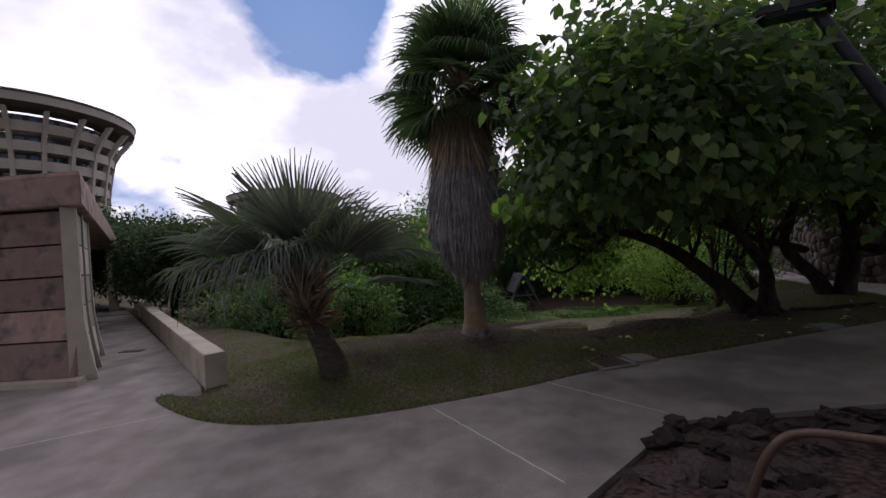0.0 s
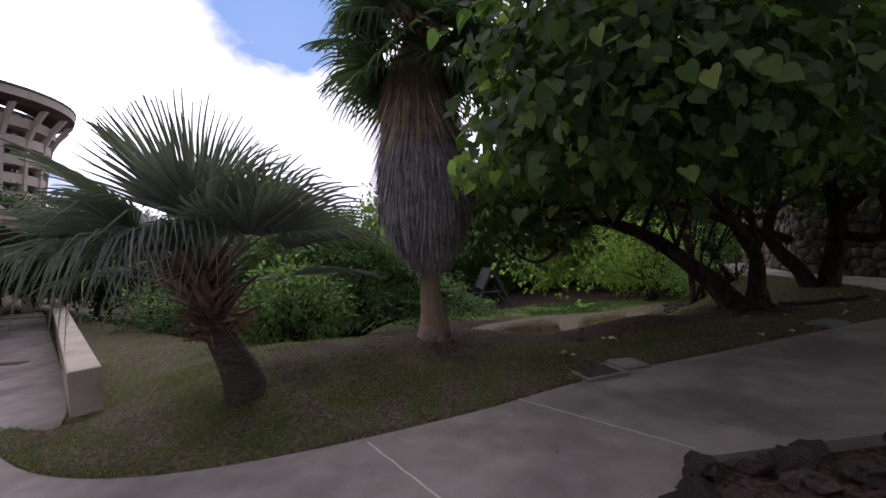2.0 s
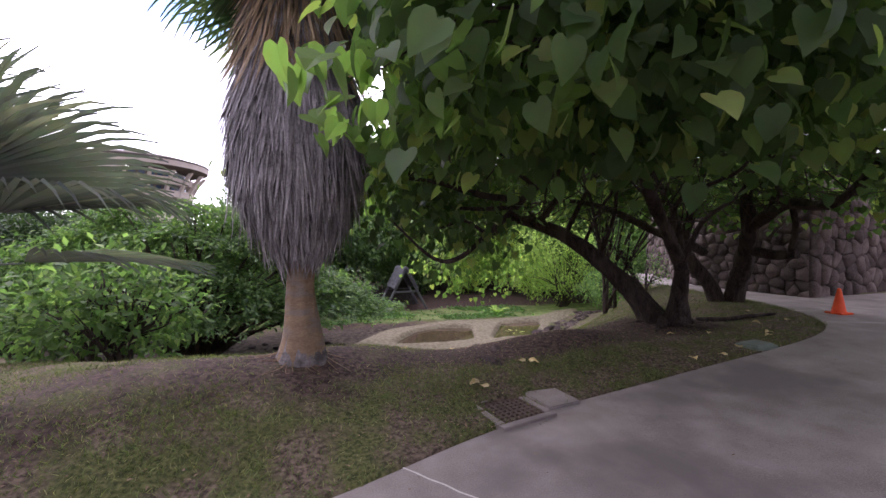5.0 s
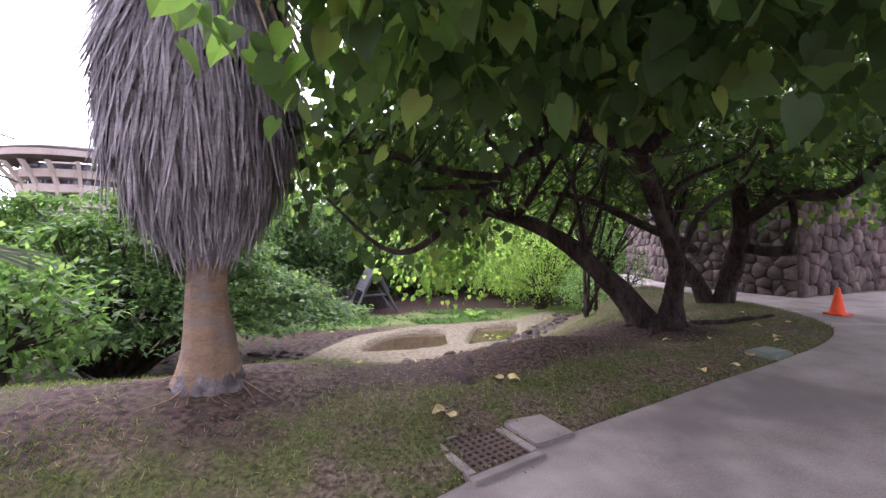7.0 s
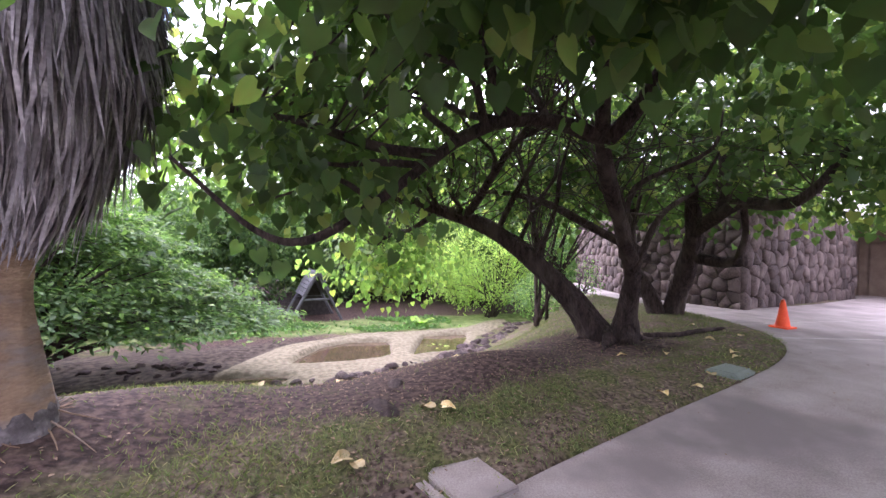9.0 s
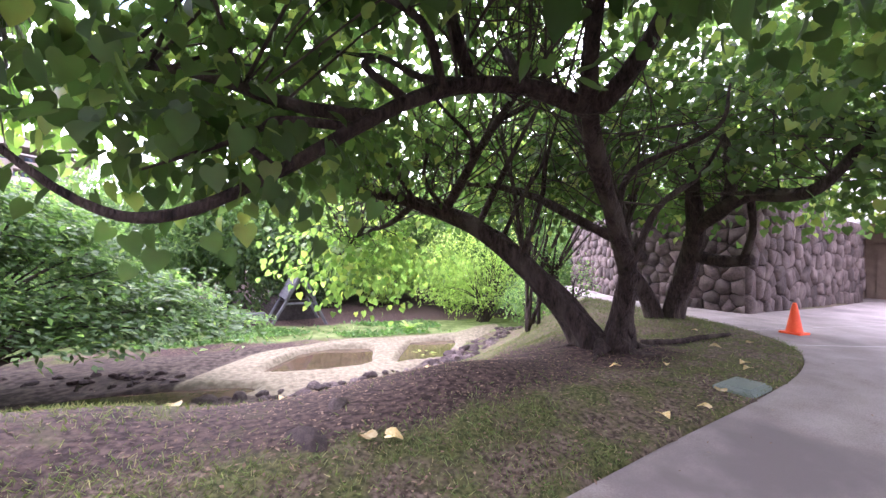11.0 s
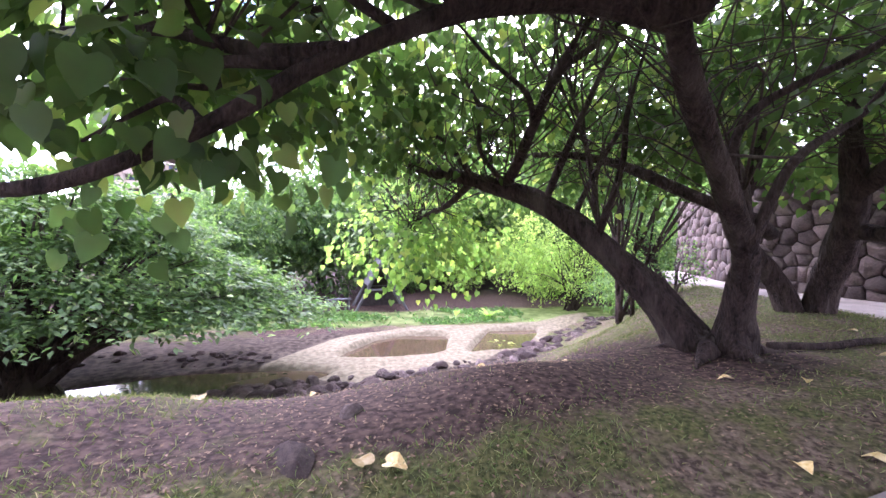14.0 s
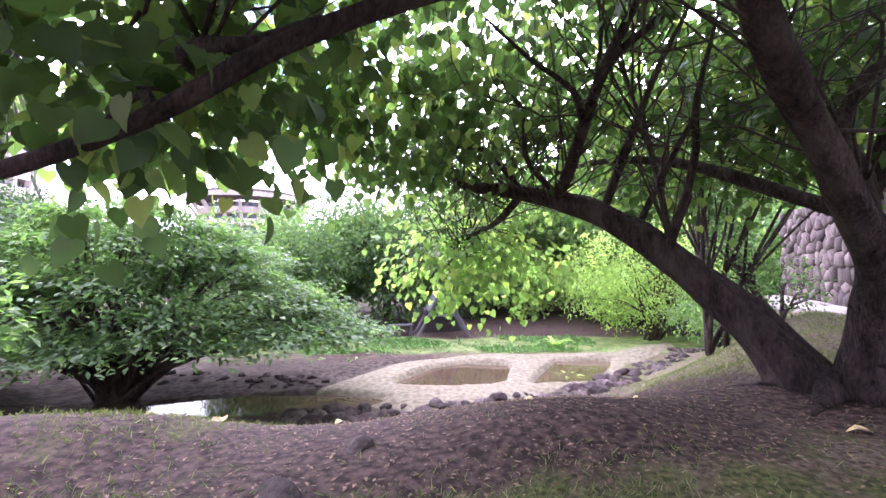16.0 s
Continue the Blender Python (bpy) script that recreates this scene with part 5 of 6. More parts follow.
def hau_tree_back():
    rng = random.Random(33)
    bx, by = 9.9, 10.1
    tree = thing("heart_leaf_tree", (bx, by, float(ground_level(bx, by)) - 0.08), "smaller tree with twin dark trunks and a sawn stump branch", "tree", "heart-leaved trees")
    left = [(bx - 0.1, by, 0.0), (bx - 0.3, by + 0.1, 0.6), (bx - 0.75, by + 0.2, 1.2), (bx - 1.0, by + 0.2, 1.6), (bx - 0.8, by + 0.2, 2.3), (bx - 0.6, by, 3.4)]
    right = [(bx + 0.1, by - 0.1, 0.0), (bx + 0.1, by - 0.2, 0.7), (bx - 0.1, by - 0.6, 1.45), (bx - 0.35, by - 0.85, 2.0), (bx - 0.5, by - 0.9, 2.7), (bx - 0.3, by - 0.8, 3.8)]
    arm = [(bx - 0.3, by - 0.8, 1.95), (bx - 0.5, by - 1.3, 2.2), (bx - 0.7, by - 1.9, 2.4), (bx - 0.9, by - 2.5, 2.3), (bx - 1.0, by - 2.9, 2.4), (bx - 0.6, by - 3.2, 3.1)]
    fork = [(bx - 0.55, by - 1.5, 2.28), (bx - 0.5, by - 1.5, 2.8), (bx - 0.4, by - 1.3, 3.6)]
    stump = [(bx - 0.1, by - 0.65, 1.5), (bx - 0.15, by - 1.2, 1.42), (bx - 0.2, by - 1.65, 1.45)]
    rise = [(bx - 0.2, by - 1.55, 1.45), (bx - 0.35, by - 1.75, 1.9), (bx - 0.5, by - 1.8, 2.35)]
    limb("trunk", left, [0.2, 0.16, 0.14, 0.12, 0.1, 0.05], tree)
    limb("trunk", right, [0.22, 0.19, 0.18, 0.15, 0.10, 0.05], tree)
    limb("branch", arm, [0.13, 0.12, 0.10, 0.085, 0.07, 0.04], tree, 9)
    limb("branch", fork, [0.09, 0.08, 0.05], tree, 8)
    cross = [(bx - 0.85, by - 0.2, 1.45), (8.3, 9.5, 1.62), (7.6, 9.35, 1.78), (7.0, 9.8, 2.2), (6.6, 10.3, 2.5), (6.0, 10.8, 2.65), (5.4, 11.2, 2.6)]
    limb("branch", cross, [0.10, 0.09, 0.08, 0.07, 0.06, 0.045, 0.02], tree, 9)
    limb("stump_branch", stump, [0.10, 0.10, 0.095], tree, 9)
    limb("branch", rise, [0.06, 0.055, 0.05], tree, 8)
    blobs = [(10.6, 9.8, 3.3, 3.6, 3.6, 2.2), (8.6, 12.6, 3.5, 2.8, 2.3, 1.5)]
    def floor_cut(x, y):
        return np.maximum(3.3 - 1.0 * (((x - 10.4) / 3.6) ** 2 + ((y - 10.0) / 3.6) ** 2), np.where(y > 11.8, 2.9, 2.2))
    leafage("crown", blobs, 26, 0.34, (0.09, 0.15), HAU, tree, low_cut=floor_cut, label="dense heart-shaped green leaves")
    twigs("twig_tangle", on_line(left[3:]) + on_line(right[3:]) + on_line(arm) + on_line(fork), blobs, 80, tree, rng, 0.011)


hau_tree_back()


# ---- shrubs and trees round the pond ----
def shrub(place, blobs, per_area, size, mat, label, stems=8, stem=0.05, shell=0.45, clump=5, hang=0.1, spread=0.12, seed=1, category="shrub", lift=False):
    rng = random.Random(seed)
    z = float(ground_level(place[0], place[1]))
    s = thing("shrub", (place[0], place[1], z - 0.05), label, category)
    chunks = []
    for _ in range(stems):
        cx, cy, cz, rx, ry, rz = rng.choice(blobs)
        e = (cx + rng.uniform(-0.7, 0.7) * rx, cy + rng.uniform(-0.7, 0.7) * ry, cz + rng.uniform(-0.3, 0.5) * rz)
        b0 = (place[0] + rng.uniform(-0.25, 0.25), place[1] + rng.uniform(-0.2, 0.2), z - 0.05)
        m1 = tuple(b0[i] + (e[i] - b0[i]) * 0.4 + rng.uniform(-0.15, 0.15) + (0.1 if i == 2 else 0) for i in range(3))
        chunks.append(tube_data([b0, m1, e], [stem, stem * 0.7, stem * 0.25], 6, 0.1, None, 4))
        for _ in range(4):
            e2 = tuple(e[i] + rng.uniform(-0.5, 0.5) * (rx, ry, rz)[i] for i in range(3))
            chunks.append(tube_data([m1, tuple((m1[i] + e2[i]) / 2 + rng.uniform(-0.1, 0.15) for i in range(3)), e2], [stem * 0.5, stem * 0.35, stem * 0.12], 5, 0, None, 3))
    v, f = joined(chunks)
    tagged(solid("stem_clump", mesh_of("shrub_stems", np.array(v) - np.array(s.location), f, True), BARK, s), kind="stuff")
    def low(x, y):
        return ground_level(x, y) + (0.55 if lift else 0.05)
    leafage("crown", blobs, per_area, shell, size, mat, s, OVAL, OVAL_TRIS, low_cut=low, hang=hang, clump=clump, spread=spread)
    return s


def spreading_shrub(place, centre, reach, top, fall, floor, count, mat, label, seed, leaf=(0.1, 0.17)):
    """A shrub of flat leafy sprays that hang in layers over bare leaning stems."""
    rng = random.Random(seed)
    z = float(ground_level(*place))
    s = thing("spreading_shrub", (*place, z - 0.05), label, "shrub")
    stems, places, heads, ups = [], [], [], []
    for k in range(count):
        a, r = k * 2.39996, math.sqrt((k + 0.5) / count)
        ex, ey = centre[0] + reach[0] * r * math.cos(a), centre[1] + reach[1] * r * math.sin(a)
        dome = top - fall * r * r
        ez = max(dome - rng.random() ** 1.7 * 1.5, floor + 0.25 * rng.random())
        ez = max(min(ez, dome + 0.12), floor)
        away = np.array([ex - place[0], ey - place[1], 0.0])
        away /= np.linalg.norm(away) + 1e-6
        side_way = np.array([-away[1], away[0], 0.0])
        n = rng.randint(95, 150)
        t1, t2 = RNG.normal(size=n) * 0.42, RNG.normal(size=n) * 0.33
        lift = RNG.normal(size=n) * 0.055 - 0.22 * t1 * (t1 > 0) - 0.10 * t2 * t2
        p = np.array([ex, ey, ez]) + t1[:, None] * away + t2[:, None] * side_way + lift[:, None] * np.array([0, 0, 1.0])
        p = np.repeat(p, 3, 0) + RNG.normal(size=(3 * n, 3)) * (0.09, 0.09, 0.05)
        places.append(p)
        heads.append(away * 0.7 + unit(3 * n) * (0.9, 0.9, 0.35) + np.array([0, 0, -0.22]))
        ups.append(unit(3 * n) * 0.4 + np.array([0, 0, 1.0]))
        if k % 2 == 0:
            b0 = (place[0] - 0.1 + rng.uniform(-0.12, 0.12), place[1] + rng.uniform(-0.1, 0.1), z + rng.uniform(0.1, 0.75))
            e = np.array([ex, ey, ez])
            m1 = np.array(b0) + (e - b0) * 0.35 + np.array([rng.uniform(-0.2, 0.2), rng.uniform(-0.2, 0.2), 0.25 + 0.3 * rng.random()])
            m2 = np.array(b0) + (e - b0) * 0.7 + np.array([rng.uniform(-0.15, 0.15), rng.uniform(-0.15, 0.15), 0.3])
            r0 = rng.uniform(0.03, 0.075)
            stems.append(tube_data([b0, m1, m2, e, e + away * 0.4 - np.array([0, 0, 0.08])], [r0, r0 * 0.75, r0 * 0.45, r0 * 0.2, r0 * 0.1], 6, 0.12, None, 4))
    v, f = joined(stems)
    tagged(solid("stem_clump", mesh_of("spreading_stems", np.array(v) - np.array(s.location), f, True), BARK, s, "dark leaning stems"), kind="stuff")
    bole, bf = tube_data([(place[0], place[1], z - 0.1), (place[0] - 0.05, place[1], z + 0.4), (place[0] - 0.2, place[1] + 0.1, z + 0.9)], [0.38, 0.27, 0.24], 18, 0.5, None, 8)
    solid("trunk", mesh_of("shrub_trunk", np.array(bole) - np.array(s.location), bf, True), BARK, s)
    p = np.concatenate(places)
    ok = p[:, 2] > ground_level(p[:, 0], p[:, 1]) + 0.08
    me = scatter_mesh("crown", OVAL, OVAL_TRIS, p[ok] - np.array(s.location), np.concatenate(heads)[ok], np.concatenate(ups)[ok], RNG.uniform(*leaf, int(ok.sum())))
    me.materials.append(mat)
    solid("crown", me, mat, s, "layered sprays of fresh green leaves")
    return s


spreading_shrub((-2.3, 12.8), (-2.9, 13.6), (4.9, 2.1), 2.75, 3.1, 0.0, 150, SHRUBLEAF, "wide spreading green shrub with dark stems over the pond bank", 3)
shrub((-2.3, 9.5), [(-2.4, 9.6, 1.0, 0.8, 0.7, 0.6), (-1.9, 9.7, 0.6, 0.8, 0.7, 0.65), (-2.9, 9.5, 0.6, 0.8, 0.7, 0.6)], 30, (0.11, 0.19), MIDLEAF, "leafy green shrub on the slope behind the short palm", 12, 0.04, seed=4)
shrub((-5.6, 12.2), [(-5.4, 12.3, 0.2, 1.8, 1.5, 1.2), (-7.4, 13.2, 0.2, 1.8, 1.5, 1.2)], 24, (0.09, 0.15), SHRUBLEAF, "dark green shrub at the edge of the lawn", 10, 0.06, seed=5)
shrub((11.3, 20.0), [(10.9, 20.2, 0.9, 2.5, 1.6, 2.0), (12.8, 20.0, 0.5, 1.5, 1.2, 1.5)], 26, (0.10, 0.16), LIMELEAF, "bright lime green shrub on the far bank", 10, 0.05, seed=6)
shrub((12.9, 18.6), [(12.9, 18.5, -0.4, 1.2, 1.0, 0.75)], 30, (0.08, 0.13), SHRUBLEAF, "rounded green bush by the bank", 8, 0.04, seed=7)
shrub((9.3, 13.6), [(9.3, 13.6, 3.3, 1.8, 1.4, 0.7)], 10, (0.1, 0.16), HAU, "slender many-stemmed tree behind the trunks", 5, 0.06, seed=8, category="tree")


shrub((10.5, 15.3), [(10.5, 15.3, -0.05, 1.1, 0.8, 0.55), (11.2, 16.3, 0.2, 0.9, 0.8, 0.6)], 32, (0.08, 0.13), MIDLEAF, "rounded green bush on the bank behind the trees", 6, 0.03, seed=12)
shrub((10.2, 13.2), [(10.3, 13.4, 0.75, 0.9, 0.7, 0.6), (9.7, 13.7, 1.5, 0.8, 0.7, 0.6)], 22, (0.08, 0.13), SHRUBLEAF, "leafy shrub with several thin upright stems", 7, 0.045, seed=13)


def far_tree(place, height, width, mat, seed, stem=0.22, n=9, low=0.35):
    rng = random.Random(seed)
    z = float(ground_level(place[0], place[1]))
    t = thing("tree", (place[0], place[1], z - 0.1), "dense dark green tree behind the pond garden", "tree", "background trees")
    blobs = []
    for _ in range(n):
        a, r = rng.uniform(0, 6.28), rng.uniform(0, 0.62) * width
        q = rng.uniform(0.26, 0.46)
        blobs.append((place[0] + r * math.cos(a), place[1] + r * math.sin(a), z + height * rng.uniform(low, 0.8), width * q, width * q, height * rng.uniform(0.16, 0.24)))
    limb("trunk", [(place[0], place[1], z - 0.1), (place[0] + 0.2, place[1], z + height * 0.3), (place[0] - 0.1, place[1] + 0.1, z + height * 0.7)], [stem, stem * 0.7, stem * 0.3], t, 8)
    for k in range(5):
        cx, cy, cz, *_ = blobs[k]
        limb("branch", [(place[0], place[1], z + height * 0.25), ((place[0] + cx) / 2, (place[1] + cy) / 2, z + height * 0.45), (cx, cy, cz)], [stem * 0.5, stem * 0.35, stem * 0.1], t, 6)
    leafage("crown", blobs, 9, 0.5, (0.2, 0.34), mat, t, OVAL, OVAL_TRIS, hang=0.2, clump=4, spread=0.3)
    return t


far = random.Random(77)
first = [far_tree((-20.0, 26.0), 7.6, 4.8, DARKLEAF, 1, n=14), far_tree((4.0, 29.0), 6.4, 4.4, SHRUBLEAF, 2, n=14, low=0.18), far_tree((12.0, 27.0), 6.4, 4.4, MIDLEAF, 3, n=14, low=0.18), far_tree((8.2, 25.6), 3.2, 2.8, LIMELEAF, 4, 0.1, 9, 0.2)]
spots = [(-3.5, 21.8, 0.75, 1), (-9.0, 18.5, 0.62, 0), (-12.5, 16.5, 0.6, 0), (-16.5, 25.0, 0.9, 0), (-24.0, 23.5, 0.95, 0), (-13.0, 27.5, 0.66, 0), (-9.5, 28.0, 0.55, 0), (-28.0, 20.5, 0.95, 0), (-18.5, 21.5, 0.7, 0), (-6.0, 29.0, 0.8, 1), (-3.0, 28.0, 1.0, 2), (0.5, 26.5, 1.1, 1), (8.0, 29.0, 1.35, 2), (16.0, 27.0, 1.4, 1), (19.5, 24.5, 1.2, 2), (15.0, 23.5, 0.85, 1), (23.0, 21.0, 1.2, 2), (6.0, 36.0, 1.5, 1), (-1.0, 37.0, 1.0, 1), (13.0, 35.0, 1.6, 2), (27.0, 28.0, 1.5, 1), (31.0, 20.0, 1.3, 2), (17.5, 20.0, 0.85, 2), (-14.0, 34.0, 0.6, 0), (21.0, 16.5, 0.8, 1), (28.0, 18.0, 0.9, 2), (3.2, 25.6, 0.5, 1), (-1.5, 24.6, 0.45, 2), (11.5, 24.0, 0.9, 3), (5.8, 26.6, 0.6, 1)]
for i, (x, y, s, k) in enumerate(spots):
    c = copy_thing(first[k], pose(x, y, float(ground_level(x, y)) - 0.1, 0, 0, far.uniform(0, 360)))
    c.scale = (s, s, s)


# ---- things on the path and the lawn ----
def level(x, y):
    """The visible surface: the slab on the path, else the ground."""
    if bool(inside(PATH_OUTLINE, np.array(x), np.array(y))):
        return float(path_level(x, y))
    return float(ground_level(x, y, False))


def traffic_cone():
    cone = thing("traffic_cone", (10.6, 8.3, float(path_level(10.6, 8.3))), "small orange plastic traffic cone standing on the path", "traffic cone")
    solid("base", box_mesh("cone_base", 0.30, 0.30, 0.03, (0, 0, 0.017), 0.008), ORANGE, cone)
    prof = [(0.115, 0.032), (0.108, 0.06), (0.09, 0.16), (0.068, 0.28), (0.047, 0.40), (0.030, 0.485), (0.024, 0.50), (0.017, 0.502), (0.017, 0.46)]
    n, verts, faces = 20, [], []
    for i, (r, z) in enumerate(prof):
        verts += [(r * math.cos(2 * math.pi * k / n), r * math.sin(2 * math.pi * k / n), z) for k in range(n)]
        if i:
            o = (i - 1) * n
            faces += [(o + k, o + (k + 1) % n, o + n + (k + 1) % n, o + n + k) for k in range(n)]
    solid("body", mesh_of("cone_body", verts, faces, True), ORANGE, cone)


traffic_cone()


def drain():
    """A square iron grate in a concrete frame, with a concrete slab beside it."""
    cx, cy, turn = 2.84, 6.24, 16
    g = thing("storm_drain", (cx, cy, -0.004), "square rusty iron drain grate in a concrete frame", "storm drain", turn=turn)
    s, w2 = 0.325, 0.075
    for name, sx, sy, at in (("rim", 2 * s, w2, (0, -s + w2 / 2, 0)), ("rim", 2 * s, w2, (0, s - w2 / 2, 0)), ("rim", w2, 2 * s - 2 * w2 - 0.004, (-s + w2 / 2, 0, 0)), ("rim", w2, 2 * s - 2 * w2 - 0.004, (s - w2 / 2, 0, 0))):
        solid(name, box_mesh("drain_rim", sx, sy, 0.12, (at[0], at[1], -0.03), 0.006), CONCRETE, g)
    solid("pit", box_mesh("drain_pit", 0.49, 0.49, 0.02, (0, 0, -0.085), 0), MORTARSHADE, g, "dark drain pit")
    inner, k = 0.492, 8
    step = inner / k
    bar = box_mesh("grate_bar", inner, 0.034, 0.03, (0, 0, 0.0), 0.004)
    bar.materials.append(SOILRUST)
    for i in range(k + 1):
        for turned in (0, 90):
            ob = solid("bar", bar, SOILRUST, g)
            off = -inner / 2 + i * step
            ob.matrix_basis = pose(0, off, 0.008, 0, 0, 0) if not turned else pose(off, 0, 0.0075, 0, 0, 90)
    slab = thing("concrete_slab", (3.36, 6.40, 0.012), "weathered concrete slab set in the lawn beside the drain", "paving slab", turn=12)
    solid("slab", box_mesh("lawn_slab", 0.42, 0.46, 0.10, (0.02, 0, -0.03), 0.012), CONCRETE, slab)


drain()

valve = thing("valve_box", (6.82, 6.92, level(6.82, 6.92) + 0.0), "flat green plastic valve box lid set in grass", "valve box", turn=10)
solid("lid", box_mesh("valve_lid", 0.40, 0.26, 0.05, (0, 0, 0.015), 0.012), GREENLID, valve)
solid("rim", box_mesh("valve_rim", 0.45, 0.31, 0.05, (0, 0, -0.004), 0.01), GREENLID, valve)


# ---- stones ----
ROCKS = [rock_mesh(i) for i in range(7)]
for me in ROCKS:
    me.materials.append(LAVA)
DARKROCKS = [rock_mesh(i + 20, 0.75) for i in range(5)]
for me in DARKROCKS:
    me.materials.append(DARKLAVA)
BOULDERS = [rock_mesh(i + 40, 0.6, 3, 0.75) for i in range(6)]
for me in BOULDERS:
    me.materials.append(DARKLAVA)
rk = random.Random(15)


def stone(meshes, x, y, size, name, label, group, sink=0.3, top=None):
    ob = new(name, rk.choice(meshes))
    z = (level(x, y) if top is None else top) + size * (0.7 - sink - 0.35)
    ob.matrix_basis = pose(x, y, z, rk.uniform(-15, 15), rk.uniform(-15, 15), rk.uniform(0, 360)) @ Matrix.Diagonal((size, size * rk.uniform(0.7, 1.0), size * rk.uniform(0.6, 0.95), 1))
    return tagged(ob, label, "stone", group)


shore = smooth_line([(-2.6, 11.9), (-0.6, 11.9), (1.0, 12.2), (2.2, 12.35), (3.2, 12.6), (4.3, 13.0), (5.4, 13.5), (6.4, 13.95), (7.4, 14.5), (8.4, 15.3), (9.4, 16.2), (10.6, 17.3), (11.8, 18.2)], 12)
for i, p in enumerate(shore):
    for _ in range(1 if i % 2 else 2):
        stone(DARKROCKS if rk.random() < 0.45 else ROCKS, p[0] + rk.uniform(-0.25, 0.25), p[1] + rk.uniform(-0.45, 0.45), 0.09 + 0.18 * rk.random() ** 1.5, "shore_stone", "dark lava stone at the edge of the pond", "shore stones", rk.uniform(0.3, 0.5))
for _ in range(95):
    stone(DARKROCKS if rk.random() < 0.65 else ROCKS, rk.uniform(0.3, 4.4), rk.uniform(12.35, 13.25), 0.09 + 0.19 * rk.random() ** 1.6, "shore_stone", "dark lava stone at the edge of the pond", "shore stones")
for _ in range(60):
    x = rk.uniform(-6, 0.9)
    stone(DARKROCKS, x, 14.9 + rk.uniform(-0.4, 0.4) - 0.12 * x, rk.uniform(0.06, 0.17), "bank_stone", "dark stone on the muddy far bank", "bank stones")
stone(DARKROCKS, 3.0, 7.36, 0.24, "rock", "brown rock half sunk in the soil of the lawn", "", 0.66)
stone(ROCKS, 3.3, 7.9, 0.12, "rock", "small brown rock half sunk in the soil", "", 0.3)
# the bed beside the path
for x, y, s in ((2.62, 3.74, 0.22), (2.9, 3.66, 0.18), (3.3, 3.72, 0.16), (2.35, 3.42, 0.2)):
    stone(BOULDERS, x, y, s, "lava_boulder", "rough dark lava boulder in the planting bed", "lava boulders", 0.1)
for _ in range(95):
    x, y = rk.uniform(1.5, 4.6), rk.uniform(1.2, 3.9)
    if bool(signed(BED, np.array(x), np.array(y)) < -0.1) and abs(x - 1.3) > 0.25:
        stone(BOULDERS, x, y, rk.uniform(0.1, 0.22), "lava_boulder", "rough dark lava boulder in the planting bed", "lava boulders", 0.25)


# ---- handrail, lamp ----
def pipe(name, points, radius, mat, parent, sides=12):
    v, f = tube_data(points, [radius, radius], sides, 0, None, 8)
    return solid(name, mesh_of(name, np.array(v) - np.array(parent.location), f, True), mat, parent)


rail = thing("handrail", (2.2, 2.05, 0.3), "bronze painted pipe handrail with a rounded corner", "handrail")
pipe("rail", [(2.13, 2.12, 0.15), (2.17, 2.07, 0.5), (2.24, 2.0, 0.78), (2.36, 1.93, 0.90), (2.6, 1.72, 0.945), (3.0, 1.37, 1.0), (3.6, 0.85, 1.08)], 0.024, BRONZE, rail)
pipe("post", [(3.1, 1.28, 0.2), (3.1, 1.28, 0.99)], 0.022, BRONZE, rail)

lamp = thing("street_lamp", (5.05, 2.35, 0.3), "dark metal street lamp, flat box head on slanting pole", "street lamp")
pipe("pole", [(5.05, 2.35, 0.2), (4.6, 2.8, 1.65), (4.21, 3.18, 3.0), (3.95, 3.43, 3.92)], 0.05, LAMPDARK, lamp)
head = solid("head", box_mesh("lamp_head", 0.55, 0.30, 0.10, (0, 0, 0), 0.02), LAMPDARK, lamp)
head.matrix_basis = Matrix.Translation(Vector((3.83, 3.53, 4.04)) - lamp.location) @ pose(0, 0, 0, 0, 10, -43)
lens = solid("lens", box_mesh("lamp_lens", 0.40, 0.22, 0.01, (0, 0, -0.055), 0.002), GLASS, head)


